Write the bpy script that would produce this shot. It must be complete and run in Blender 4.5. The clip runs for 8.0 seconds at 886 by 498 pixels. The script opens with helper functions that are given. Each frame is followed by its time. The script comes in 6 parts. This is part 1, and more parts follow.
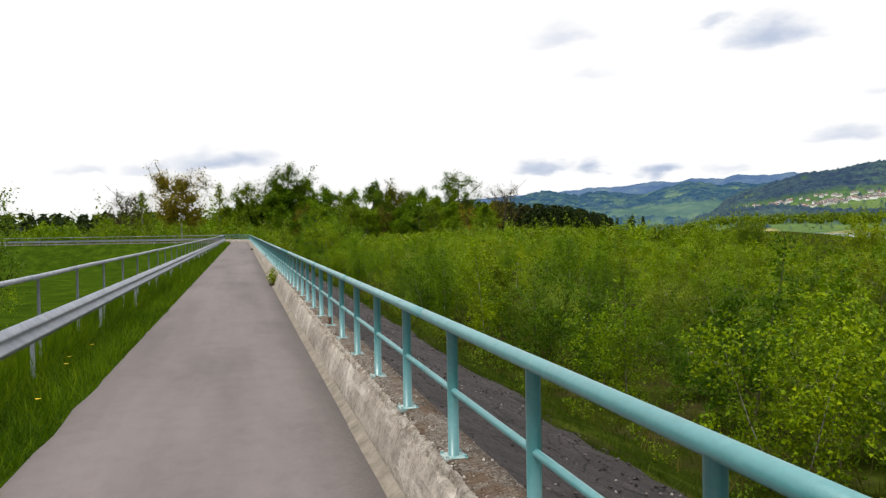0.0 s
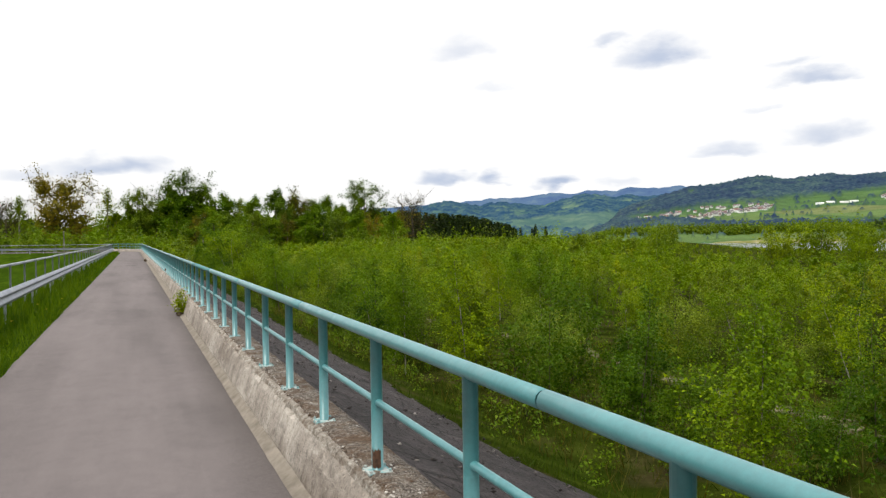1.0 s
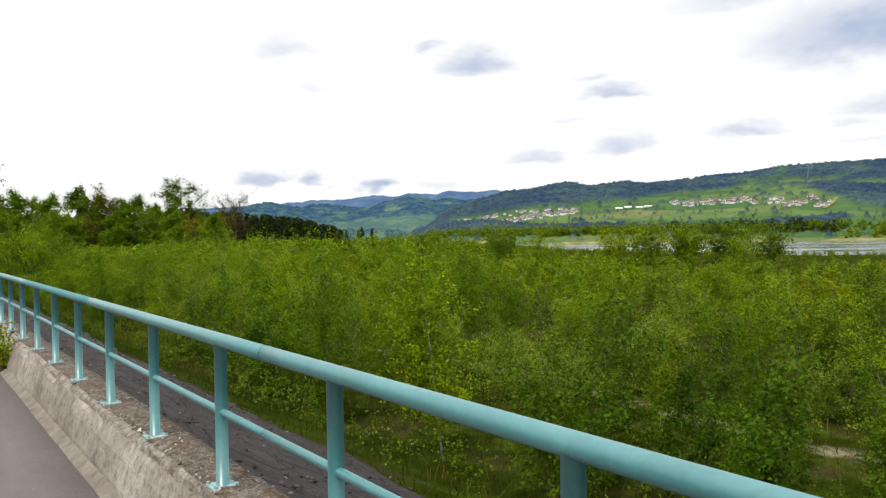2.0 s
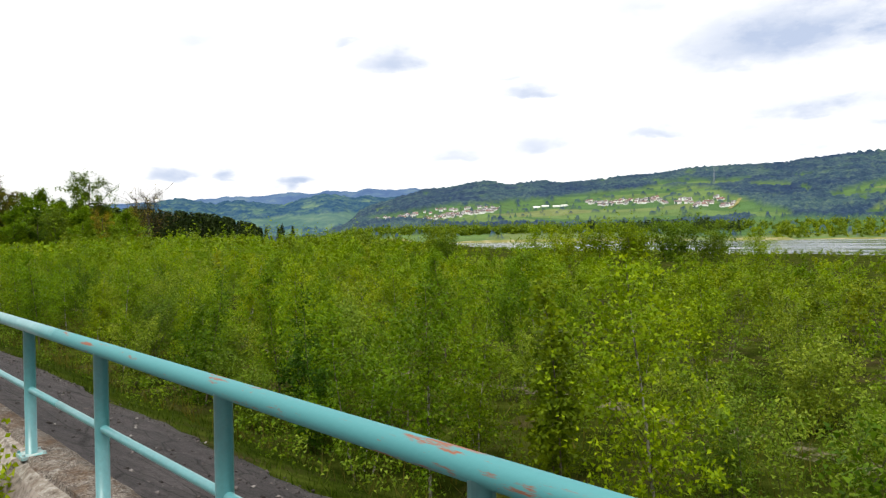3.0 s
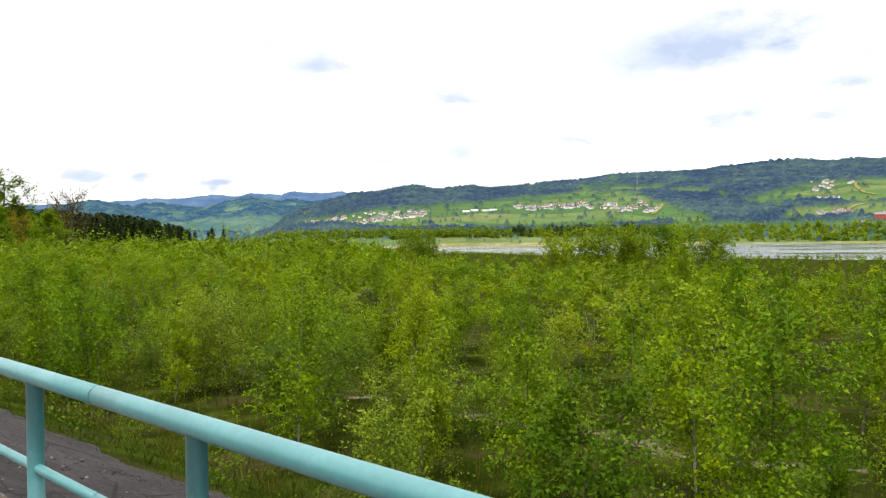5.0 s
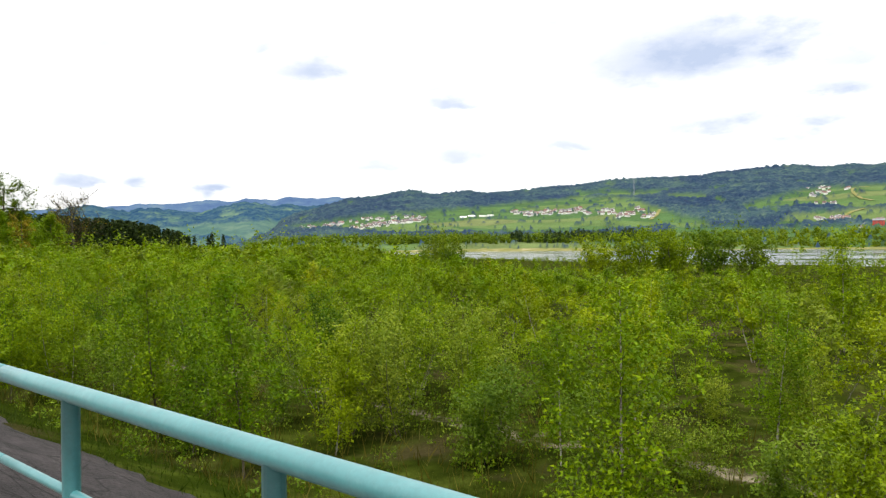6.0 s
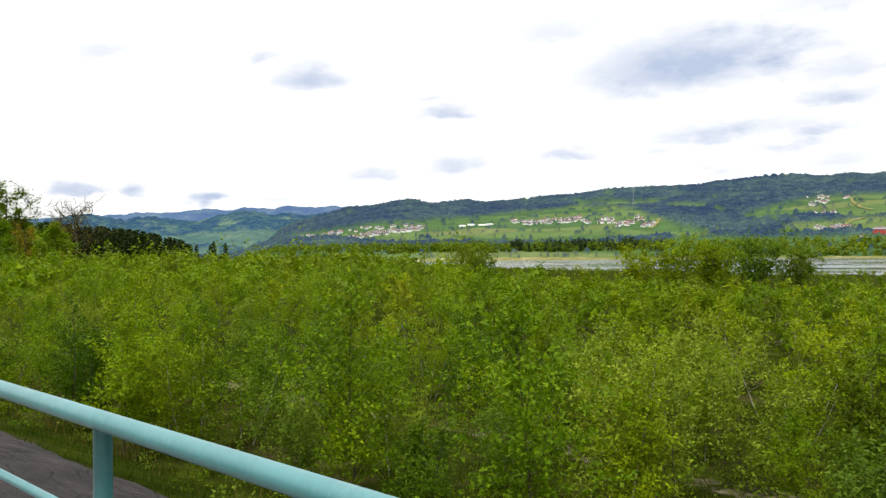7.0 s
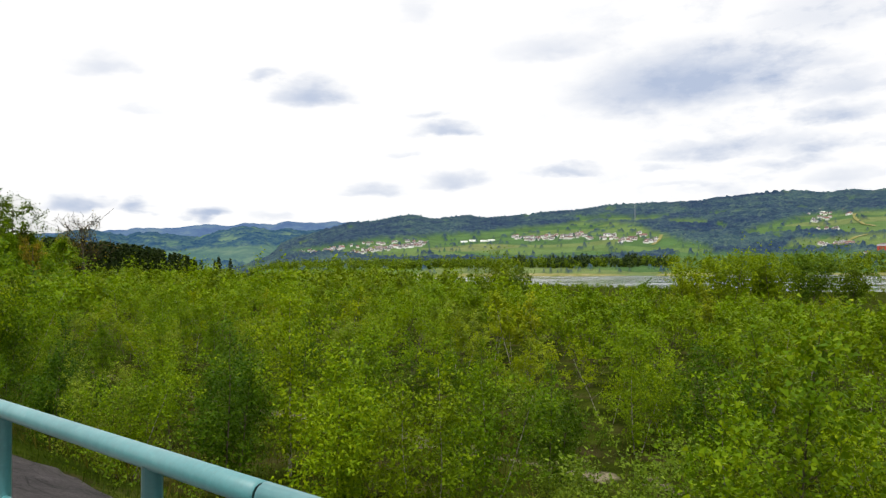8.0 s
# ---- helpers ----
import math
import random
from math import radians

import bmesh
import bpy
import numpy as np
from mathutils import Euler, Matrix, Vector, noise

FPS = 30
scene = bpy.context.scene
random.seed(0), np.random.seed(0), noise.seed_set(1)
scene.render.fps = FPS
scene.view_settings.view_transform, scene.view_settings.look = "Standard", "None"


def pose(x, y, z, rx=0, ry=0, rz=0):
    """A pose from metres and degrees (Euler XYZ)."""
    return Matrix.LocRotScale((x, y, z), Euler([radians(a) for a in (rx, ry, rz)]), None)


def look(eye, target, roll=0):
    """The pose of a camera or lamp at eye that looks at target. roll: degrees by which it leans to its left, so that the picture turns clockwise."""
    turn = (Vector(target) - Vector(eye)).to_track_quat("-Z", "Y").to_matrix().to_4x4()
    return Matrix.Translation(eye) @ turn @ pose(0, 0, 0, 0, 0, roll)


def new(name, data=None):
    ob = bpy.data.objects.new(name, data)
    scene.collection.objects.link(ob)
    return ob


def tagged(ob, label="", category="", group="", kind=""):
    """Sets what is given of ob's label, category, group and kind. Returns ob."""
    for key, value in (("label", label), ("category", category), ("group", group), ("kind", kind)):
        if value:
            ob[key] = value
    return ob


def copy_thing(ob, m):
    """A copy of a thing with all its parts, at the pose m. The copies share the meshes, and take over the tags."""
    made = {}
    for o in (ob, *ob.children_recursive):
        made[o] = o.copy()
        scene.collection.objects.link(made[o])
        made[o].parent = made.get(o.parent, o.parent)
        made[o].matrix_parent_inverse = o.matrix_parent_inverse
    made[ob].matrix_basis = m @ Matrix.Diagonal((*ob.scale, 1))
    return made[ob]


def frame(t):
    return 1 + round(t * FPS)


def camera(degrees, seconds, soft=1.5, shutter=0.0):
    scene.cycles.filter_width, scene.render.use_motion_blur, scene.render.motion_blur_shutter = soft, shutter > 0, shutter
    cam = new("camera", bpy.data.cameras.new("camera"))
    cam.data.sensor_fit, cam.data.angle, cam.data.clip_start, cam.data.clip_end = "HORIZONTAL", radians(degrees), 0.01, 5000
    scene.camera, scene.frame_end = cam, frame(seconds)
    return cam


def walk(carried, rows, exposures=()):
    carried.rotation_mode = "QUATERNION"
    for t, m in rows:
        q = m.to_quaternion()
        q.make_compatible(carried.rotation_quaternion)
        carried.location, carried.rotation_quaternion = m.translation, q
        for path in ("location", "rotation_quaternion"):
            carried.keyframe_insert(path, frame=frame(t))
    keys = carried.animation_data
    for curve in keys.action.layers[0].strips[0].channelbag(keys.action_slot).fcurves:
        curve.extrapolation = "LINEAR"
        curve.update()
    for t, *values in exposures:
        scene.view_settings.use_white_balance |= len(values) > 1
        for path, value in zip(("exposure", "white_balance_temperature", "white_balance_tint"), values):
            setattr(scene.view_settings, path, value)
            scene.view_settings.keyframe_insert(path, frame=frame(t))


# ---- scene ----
# Lengths in metres. The path runs along +y; the railing's posts stand on x = 0.
GRADE = 0.006            # the dam's crest climbs gently
PITCH = 1.2              # distance between railing posts
BEND_Y, BEND_R = 114.0, 22.0   # where the crest turns left, and its radius


def rise(y):
    return GRADE * min(max(y, -40.0), BEND_Y + 10)


# ---- camera ----
cam = camera(62.09, 8.0, soft=1.3)
PATH = [
    (0, pose(-1.132, -2.790, 1.673, 88.74, 0, -15.25) @ pose(0, 0, 0, 0, 0, -0.92)),
    (0.5, pose(-1.136, 0.219, 1.675, 89.06, 0, -17.40) @ pose(0, 0, 0, 0, 0, -0.77)),
    (1, pose(-1.198, 3.410, 1.676, 89.38, 0, -22.86) @ pose(0, 0, 0, 0, 0, -0.78)),
    (1.5, pose(-1.297, 6.366, 1.695, 89.43, 0, -29.44) @ pose(0, 0, 0, 0, 0, -0.71)),
    (2, pose(-1.300, 9.565, 1.695, 89.35, 0, -36.65) @ pose(0, 0, 0, 0, 0, -0.89)),
    (2.2, pose(-1.271, 10.802, 1.689, 89.28, 0, -39.00) @ pose(0, 0, 0, 0, 0, -0.94)),
    (3.3, pose(-1.110, 17.510, 1.761, 89.08, 0, -43.97) @ pose(0, 0, 0, 0, 0, -0.66)),
    (3.5, pose(-1.105, 18.723, 1.775, 89.06, 0, -44.93) @ pose(0, 0, 0, 0, 0, -0.68)),
    (4, pose(-1.077, 21.958, 1.799, 89.08, 0, -47.20) @ pose(0, 0, 0, 0, 0, -0.71)),
    (4.5, pose(-1.108, 24.934, 1.807, 89.15, 0, -48.12) @ pose(0, 0, 0, 0, 0, -0.61)),
    (4.7, pose(-1.113, 26.169, 1.823, 89.22, 0, -48.47) @ pose(0, 0, 0, 0, 0, -0.60)),
    (5.8, pose(-1.106, 33.229, 1.853, 89.66, 0, -49.06) @ pose(0, 0, 0, 0, 0, -0.63)),
    (6, pose(-1.116, 34.467, 1.870, 89.79, 0, -49.16) @ pose(0, 0, 0, 0, 0, -0.56)),
    (6.5, pose(-1.124, 37.450, 1.900, 90.13, 0, -49.32) @ pose(0, 0, 0, 0, 0, -0.56)),
    (7, pose(-1.147, 40.684, 1.947, 90.48, 0, -49.38) @ pose(0, 0, 0, 0, 0, -0.55)),
    (7.5, pose(-1.086, 43.756, 1.956, 91.11, 0, -49.38) @ pose(0, 0, 0, 0, 0, -0.51)),
    (8, pose(-1.120, 47.080, 1.984, 91.72, 0, -49.42) @ pose(0, 0, 0, 0, 0, -0.44)),
]
walk(cam, PATH, exposures=[(0, -.96), (1, -.94), (2, -.92), (3.5, -.60), (4.5, -.54), (6, -.62), (7, -.80), (8, -.94)])

# ---- world and light ----
world = bpy.data.worlds.new("world")
scene.world = world
world.use_nodes = True
SUN_AZ, SUN_EL = 114.0, 63.0   # degrees left of +y, and above the horizon

# soft clouds: azimuth left of +y, elevation, half width, half height (degrees), depth of grey
CLOUDS = [
    (-24.6, 14.3, 1.88, 0.92, 0.45), (-39.2, 13.3, 2.5, 1.04, 0.9), (-35.6, 14.6, 1.38, 0.55, 0.6), (-49.6, 10.8, 2.25, 0.51, 0.8), (-48.7, 11.9, 1.12, 0.34, 0.5),
    (-27, 11.6, 1.25, 0.43, 0.25), (-43.9, 6.2, 2.25, 0.47, 0.6), (-50.4, 6.9, 2.25, 0.7, 0.7), (-58.9, 7.5, 2.38, 0.45, 0.7), (-22.8, 4.8, 1.75, 0.52, 1.0),
    (-26.5, 4.7, 1.38, 0.5, 0.95), (-31.4, 4.4, 1.62, 0.52, 1.0), (-36.3, 4.3, 1.12, 0.35, 0.35), (-67.9, 13.4, 7.4, 2.2, 1.0), (-72.8, 13.9, 5, 1.11, 0.6),
    (-78, 12.3, 2.88, 0.97, 0.5), (-77.6, 10.5, 2.88, 0.69, 0.65), (-70.9, 8.7, 5.62, 0.69, 0.55), (-76.9, 8.5, 3, 0.61, 0.5), (-65.9, 7.5, 1.62, 0.32, 0.4),
    (-59, 16.6, 3.38, 0.74, 0.35), (-46.3, 9, 1, 0.3, 0.3), (-67.1, 6.2, 2.25, 0.28, 0.3), (-77.9, 6.2, 2.5, 0.61, 0.45), (-74.2, 7.4, 2.62, 0.42, 0.35),
    (1.2, 5.4, 3.75, 0.65, 0.9), (6.3, 5, 1.5, 0.41, 0.5), (10.6, 4.6, 1.5, 0.35, 0.4), (-76.4, 13.8, 3.25, 0.58, 0.4), (-47.4, 19.6, 1.12, 0.94, 0.25),
    (-58.4, 16.5, 4.12, 0.94, 0.4), (-76.8, 17, 4.38, 1.76, 0.35),
]


def build_world():
    nt = world.node_tree
    nt.nodes.clear()

    def node(kind, **kw):
        n = nt.nodes.new(kind)
        for key, value in kw.items():
            n.inputs[key].default_value = value
        return n

    def op(operation, a, b=None, c=None):
        n = nt.nodes.new("ShaderNodeMath")
        n.operation = operation
        for i, v in enumerate((a, b, c)):
            if v is None:
                continue
            if isinstance(v, (int, float)):
                n.inputs[i].default_value = v
            else:
                nt.links.new(v, n.inputs[i])
        return n.outputs[0]

    tc = node("ShaderNodeTexCoord")
    sep = node("ShaderNodeSeparateXYZ")
    nt.links.new(tc.outputs["Generated"], sep.inputs[0])
    x, y, z = sep.outputs
    az = op("MULTIPLY", op("ARCTAN2", op("MULTIPLY", x, -1.0), y), 57.2958)
    el = op("MULTIPLY", op("ARCSINE", z), 57.2958)
    # ragged, wind-drawn edges
    warp = node("ShaderNodeCombineXYZ")
    nt.links.new(op("MULTIPLY", az, .26), warp.inputs[0])
    nt.links.new(op("MULTIPLY", el, .62), warp.inputs[1])
    n1 = node("ShaderNodeTexNoise", Scale=1.3, Detail=6.0, Roughness=.55)
    nt.links.new(warp.outputs[0], n1.inputs["Vector"])
    sepn = node("ShaderNodeSeparateColor")
    nt.links.new(n1.outputs["Color"], sepn.inputs[0])
    azw = op("ADD", az, op("MULTIPLY", op("SUBTRACT", sepn.outputs[0], .5), 4.2))
    elw = op("ADD", el, op("MULTIPLY", op("SUBTRACT", sepn.outputs[1], .5), 2.0))
    total = None
    for a, e, w, h, k in CLOUDS:
        off = op("SUBTRACT", azw, a)
        dx = op("MULTIPLY", off, 1 / w)
        # the flat base is sharper than the crown, and the west end hangs lower
        up = op("MULTIPLY_ADD", off, .05, op("SUBTRACT", elw, e))
        dy = op("MULTIPLY", op("MAXIMUM", op("MULTIPLY", up, .8), op("MULTIPLY", up, -1.35)), 1 / h)
        d2 = op("MULTIPLY_ADD", dx, dx, op("MULTIPLY", dy, dy))
        m = op("MULTIPLY", op("POWER", op("MAXIMUM", op("SUBTRACT", 1.0, op("MULTIPLY", d2, .5)), 0.0), 1.5), k)
        total = m if total is None else op("MAXIMUM", total, m)
    # a thin grey veil of streaks, thicker to the east
    n2 = node("ShaderNodeTexNoise", Scale=.9, Detail=5.0, Roughness=.6)
    nt.links.new(warp.outputs[0], n2.inputs["Vector"])
    veil = op("MULTIPLY", op("MAXIMUM", op("SUBTRACT", n2.outputs["Fac"], .5), 0.0),
              op("MINIMUM", op("MAXIMUM", op("MULTIPLY", op("SUBTRACT", -54.0, az), .11), .06), 2.0))
    fine = op("MULTIPLY", total, op("ADD", .55, op("MULTIPLY", n1.outputs["Fac"], .8)))
    grey = op("MINIMUM", op("ADD", fine, veil), 1.0)
    sky = node("ShaderNodeTexSky")
    sky.sky_type = "NISHITA"
    sky.sun_disc = False
    sky.sun_elevation = radians(SUN_EL)
    sky.sun_rotation = radians(-SUN_AZ)
    cloud = node("ShaderNodeMix")
    cloud.data_type = "RGBA"
    cloud.inputs[6].default_value = (2.12, 2.11, 2.11, 1)
    cloud.inputs[7].default_value = (.98, 1.14, 1.48, 1)
    nt.links.new(grey, cloud.inputs[0])
    skyb = node("ShaderNodeMix")
    skyb.data_type = "RGBA"
    skyb.blend_type = "MULTIPLY"
    skyb.inputs[0].default_value = 1
    skyb.inputs[7].default_value = (.1, .1, .1, 1)
    nt.links.new(sky.outputs[0], skyb.inputs[6])
    both = node("ShaderNodeMix")
    both.data_type = "RGBA"
    both.inputs[0].default_value = .92
    nt.links.new(skyb.outputs[2], both.inputs[6])
    nt.links.new(cloud.outputs[2], both.inputs[7])
    bg = node("ShaderNodeBackground", Strength=1.0)
    nt.links.new(both.outputs[2], bg.inputs["Color"])
    # an overcast sky is brighter overhead than near the horizon
    lift = op("MINIMUM", op("MAXIMUM", op("MULTIPLY", op("SUBTRACT", el, 20.0), 1 / 45), 0.0), 1.0)
    nt.links.new(op("MULTIPLY_ADD", lift, .55, 1.0), bg.inputs["Strength"])
    out = node("ShaderNodeOutputWorld")
    nt.links.new(bg.outputs[0], out.inputs["Surface"])


build_world()
sun = new("sun", bpy.data.lights.new("sun", "SUN"))
sun.data.energy, sun.data.angle, sun.data.color = 4.9, radians(7), (1.0, .965, .875)
_a, _e = radians(SUN_AZ), radians(SUN_EL)
sun.matrix_world = look((0, 0, 60), (math.sin(_a) * math.cos(_e), -math.cos(_a) * math.cos(_e), 60 - math.sin(_e)))


# ---- materials ----
class Mat:
    """A small helper round a node material."""

    def __init__(self, name, rough=.8, metal=0.0, spec=.4):
        self.m = bpy.data.materials.new(name)
        self.m.use_nodes = True
        self.nt = self.m.node_tree
        self.b = self.nt.nodes["Principled BSDF"]
        self.b.inputs["Roughness"].default_value = rough
        self.b.inputs["Metallic"].default_value = metal
        self.b.inputs["Specular IOR Level"].default_value = spec
        self.tc = self.nt.nodes.new("ShaderNodeTexCoord")
        self.geo = None

    def where(self, kind="Object", scale=(1, 1, 1)):
        mp = self.nt.nodes.new("ShaderNodeMapping")
        mp.inputs["Scale"].default_value = scale
        if kind == "World":
            if self.geo is None:
                self.geo = self.nt.nodes.new("ShaderNodeNewGeometry")
            self.nt.links.new(self.geo.outputs["Position"], mp.inputs[0])
        else:
            self.nt.links.new(self.tc.outputs[kind], mp.inputs[0])
        return mp.outputs[0]

    def noise(self, scale, detail=4.0, rough=.55, at=None, stretch=(1, 1, 1), kind="World"):
        n = self.nt.nodes.new("ShaderNodeTexNoise")
        n.inputs["Scale"].default_value, n.inputs["Detail"].default_value, n.inputs["Roughness"].default_value = scale, detail, rough
        self.nt.links.new(at or self.where(kind, stretch), n.inputs["Vector"])
        return n.outputs["Fac"]

    def voronoi(self, scale, stretch=(1, 1, 1), feature="F1", out="Distance", kind="World"):
        n = self.nt.nodes.new("ShaderNodeTexVoronoi")
        n.feature = feature
        n.inputs["Scale"].default_value = scale
        self.nt.links.new(self.where(kind, stretch), n.inputs["Vector"])
        return n.outputs[out]

    def rand(self, kind="Object"):
        if kind == "Object":
            return self.nt.nodes.new("ShaderNodeObjectInfo").outputs["Random"]
        return self.nt.nodes.new("ShaderNodeNewGeometry").outputs["Random Per Island"]

    def ramp(self, fac, stops):
        r = self.nt.nodes.new("ShaderNodeValToRGB")
        self.nt.links.new(fac, r.inputs[0])
        while len(r.color_ramp.elements) < len(stops):
            r.color_ramp.elements.new(.5)
        for el, (p, c) in zip(r.color_ramp.elements, stops):
            el.position = p
            el.color = (c, c, c, 1) if isinstance(c, (int, float)) else (*c, 1)
        return r.outputs[0]

    def mix(self, fac, a, b, blend="MIX"):
        n = self.nt.nodes.new("ShaderNodeMix")
        n.data_type, n.blend_type = "RGBA", blend
        for i, v in ((0, fac), (6, a), (7, b)):
            if isinstance(v, (int, float)):
                n.inputs[i].default_value = v if i == 0 else (v, v, v, 1)
            elif isinstance(v, tuple):
                n.inputs[i].default_value = (*v, 1)
            else:
                self.nt.links.new(v, n.inputs[i])
        return n.outputs[2]

    def math(self, operation, a, b=0.0):
        n = self.nt.nodes.new("ShaderNodeMath")
        n.operation = operation
        for i, v in ((0, a), (1, b)):
            if isinstance(v, (int, float)):
                n.inputs[i].default_value = v
            else:
                self.nt.links.new(v, n.inputs[i])
        return n.outputs[0]

    def colour(self, v):
        if isinstance(v, tuple):
            self.b.inputs["Base Color"].default_value = (*v, 1)
        else:
            self.nt.links.new(v, self.b.inputs["Base Color"])
        return self

    def rough(self, v):
        self.nt.links.new(v, self.b.inputs["Roughness"])
        return self

    def bump(self, height, strength=.4, distance=.01):
        n = self.nt.nodes.new("ShaderNodeBump")
        n.inputs["Strength"].default_value, n.inputs["Distance"].default_value = strength, distance
        self.nt.links.new(height, n.inputs["Height"])
        self.nt.links.new(n.outputs[0], self.b.inputs["Normal"])
        return self


def leaf_material(name, dark, mid, light, through_=.29, island=True, patch=.35):
    a = Mat(name, rough=.55, spec=.07)
    r = a.rand("Island") if island else a.noise(6.0, 3)
    c = a.ramp(r, [(0, dark), (.5, mid), (1, light)])
    whole = a.ramp(a.rand("Object"), [(0, (.58, .68, .6)), (.35, (.90, .95, .9)), (.7, (1.10, 1.04, 1)), (1, (1.30, 1.2, 1.0))])
    c = a.mix(1.0, c, whole, "MULTIPLY")
    far = a.ramp(a.noise(patch, 3), [(.35, (.72, .78, .76)), (.65, (1.26, 1.16, 1.0))])
    c = a.mix(1.0, c, far, "MULTIPLY")
    c = a.mix(1.0, c, (.835, .87, .50), "MULTIPLY")
    a.colour(c)
    t = a.nt.nodes.new("ShaderNodeBsdfTranslucent")
    a.nt.links.new(a.mix(1.0, c, (1.29, 1.25, .6), "MULTIPLY"), t.inputs["Color"])
    s = a.nt.nodes.new("ShaderNodeMixShader")
    s.inputs[0].default_value = through_
    a.nt.links.new(a.b.outputs[0], s.inputs[1])
    a.nt.links.new(t.outputs[0], s.inputs[2])
    a.nt.links.new(s.outputs[0], a.nt.nodes["Material Output"].inputs["Surface"])
    return a.m


def make_materials():
    M = {}
    # worn grey-beige asphalt with faint wheel bands, pale patches and grit
    a = Mat("asphalt", .9, spec=.25)
    base = a.ramp(a.noise(1.1, 5, .6, stretch=(1, .07, 1)), [(.3, (.122, .104, .102)), (.7, (.174, .149, .146))])
    grit = a.ramp(a.noise(220, 2), [(.3, .78), (.7, 1.18)])
    stone = a.ramp(a.voronoi(150), [(.0, 1.3), (.35, .95), (.8, .75)])
    c = a.mix(.8, base, grit, "MULTIPLY")
    c = a.mix(.5, c, stone, "MULTIPLY")
    c = a.mix(.3, c, a.ramp(a.noise(4, 7, .75), [(.36, .74), (.5, 1.0), (.66, 1.14)]), "MULTIPLY")
    stain = a.ramp(a.noise(.7, 6, .65, stretch=(1, .3, 1)), [(.36, .78), (.5, 1.0), (.66, 1.1)])
    c = a.mix(.8, c, stain, "MULTIPLY")
    # darker towards the wall foot, broken up by grit speckles
    sx = a.nt.nodes.new("ShaderNodeSeparateXYZ")
    a.nt.links.new(a.where("World"), sx.inputs[0])
    foot_dark = a.math("ADD", a.math("MULTIPLY", a.math("ADD", sx.outputs[0], .85), 1.5), a.math("MULTIPLY", a.math("SUBTRACT", a.noise(30, 8, .85), .5), 1.6))
    c = a.mix(a.ramp(foot_dark, [(.35, 0.0), (1.1, .55)]), c, (.052, .043, .037))
    a.colour(c).bump(a.mix(.5, a.noise(160, 3), a.voronoi(150)), .35, .006)
    M["asphalt"] = a.m
    # weathered concrete, vertical streaks and dark stains
    a = Mat("concrete", .92, spec=.2)
    base = a.ramp(a.noise(1.1, 6, .65), [(.28, (.17, .138, .112)), (.5, (.325, .285, .245)), (.72, (.50, .455, .40))])
    streak = a.ramp(a.noise(3.6, 7, .8, stretch=(.05, 1, .22)), [(.36, .48), (.54, 1.08)])
    c = a.mix(.35, base, streak, "MULTIPLY")
    c = a.mix(.75, c, a.ramp(a.noise(13, 8, .8), [(.36, .42), (.5, 1.0), (.66, 1.28)]), "MULTIPLY")
    lime = a.ramp(a.noise(1.8, 7, .75, stretch=(.3, .5, 2.6)), [(.56, 0.0), (.66, .75)])
    c = a.mix(lime, c, (.52, .475, .42))
    crack = a.ramp(a.voronoi(2.3, stretch=(.1, 1, .25), feature="DISTANCE_TO_EDGE"), [(0, .35), (.018, 1)])
    c = a.mix(.25, c, crack, "MULTIPLY")
    pits = a.ramp(a.noise(38, 5, .7), [(.32, .3), (.43, 1.0)])
    c = a.mix(.85, c, pits, "MULTIPLY")
    a.colour(c).bump(a.mix(.35, a.noise(55, 6, .7), a.noise(9, 6, .75)), .9, .018)
    M["concrete"] = a.m
    a = Mat("broken_concrete", .95, spec=.15)
    c = a.ramp(a.noise(20, 7, .8), [(.34, (.13, .100, .075)), (.47, (.33, .29, .245)), (.62, (.56, .52, .46))])
    c = a.mix(a.ramp(a.noise(6, 6, .75), [(.5, 0.0), (.62, .7)]), c, (.19, .135, .095))
    a.colour(c).bump(a.noise(42, 6, .75), 1.0, .035)
    M["broken"] = a.m
    # wall top with washed-out aggregate, moss and rust-brown litter
    a = Mat("exposed_aggregate", .95, spec=.2)
    peb = a.voronoi(150, out="Color")
    base = a.ramp(a.math("MULTIPLY", peb, 1.0), [(.15, (.060, .046, .036)), (.5, (.17, .142, .118)), (.85, (.36, .325, .28))])
    c = a.mix(a.ramp(a.noise(4.0, 6, .75), [(.45, 0.0), (.60, .85)]), base, (.125, .078, .046))
    c = a.mix(a.ramp(a.noise(9, 7, .8), [(.56, 0.0), (.66, .8)]), c, (.43, .395, .345))
    c = a.mix(.75, c, a.ramp(a.noise(30, 6, .8), [(.36, .35), (.5, 1.0), (.66, 1.35)]), "MULTIPLY")
    a.colour(c).bump(a.mix(.5, a.noise(45, 6, .75), a.voronoi(150)), 1.0, .025)
    M["aggregate"] = a.m
    a = Mat("pale_mortar", .95, spec=.2)
    a.colour(a.ramp(a.noise(7, 6, .65), [(.3, (.13, .110, .088)), (.7, (.27, .236, .195))])).bump(a.noise(60, 4), .4, .006)
    M["mortar"] = a.m
    # turquoise oil paint, slightly chalky, with small chips down to rust
    a = Mat("turquoise_paint", .38, spec=.8)
    a.b.inputs["Coat Weight"].default_value, a.b.inputs["Coat Roughness"].default_value = .6, .35
    base = a.ramp(a.noise(2.2, 5, .6), [(.3, (.034, .168, .180)), (.7, (.058, .226, .238))])
    chalk = a.mix(a.ramp(a.noise(14, 5, .7), [(.55, 0.0), (.75, .16)]), base, (.25, .47, .48))
    speck = a.ramp(a.noise(26, 6, .72), [(.70, 0.0), (.735, 1.0)])
    gate = a.ramp(a.noise(.8, 3), [(.46, 0.0), (.56, 1.0)])
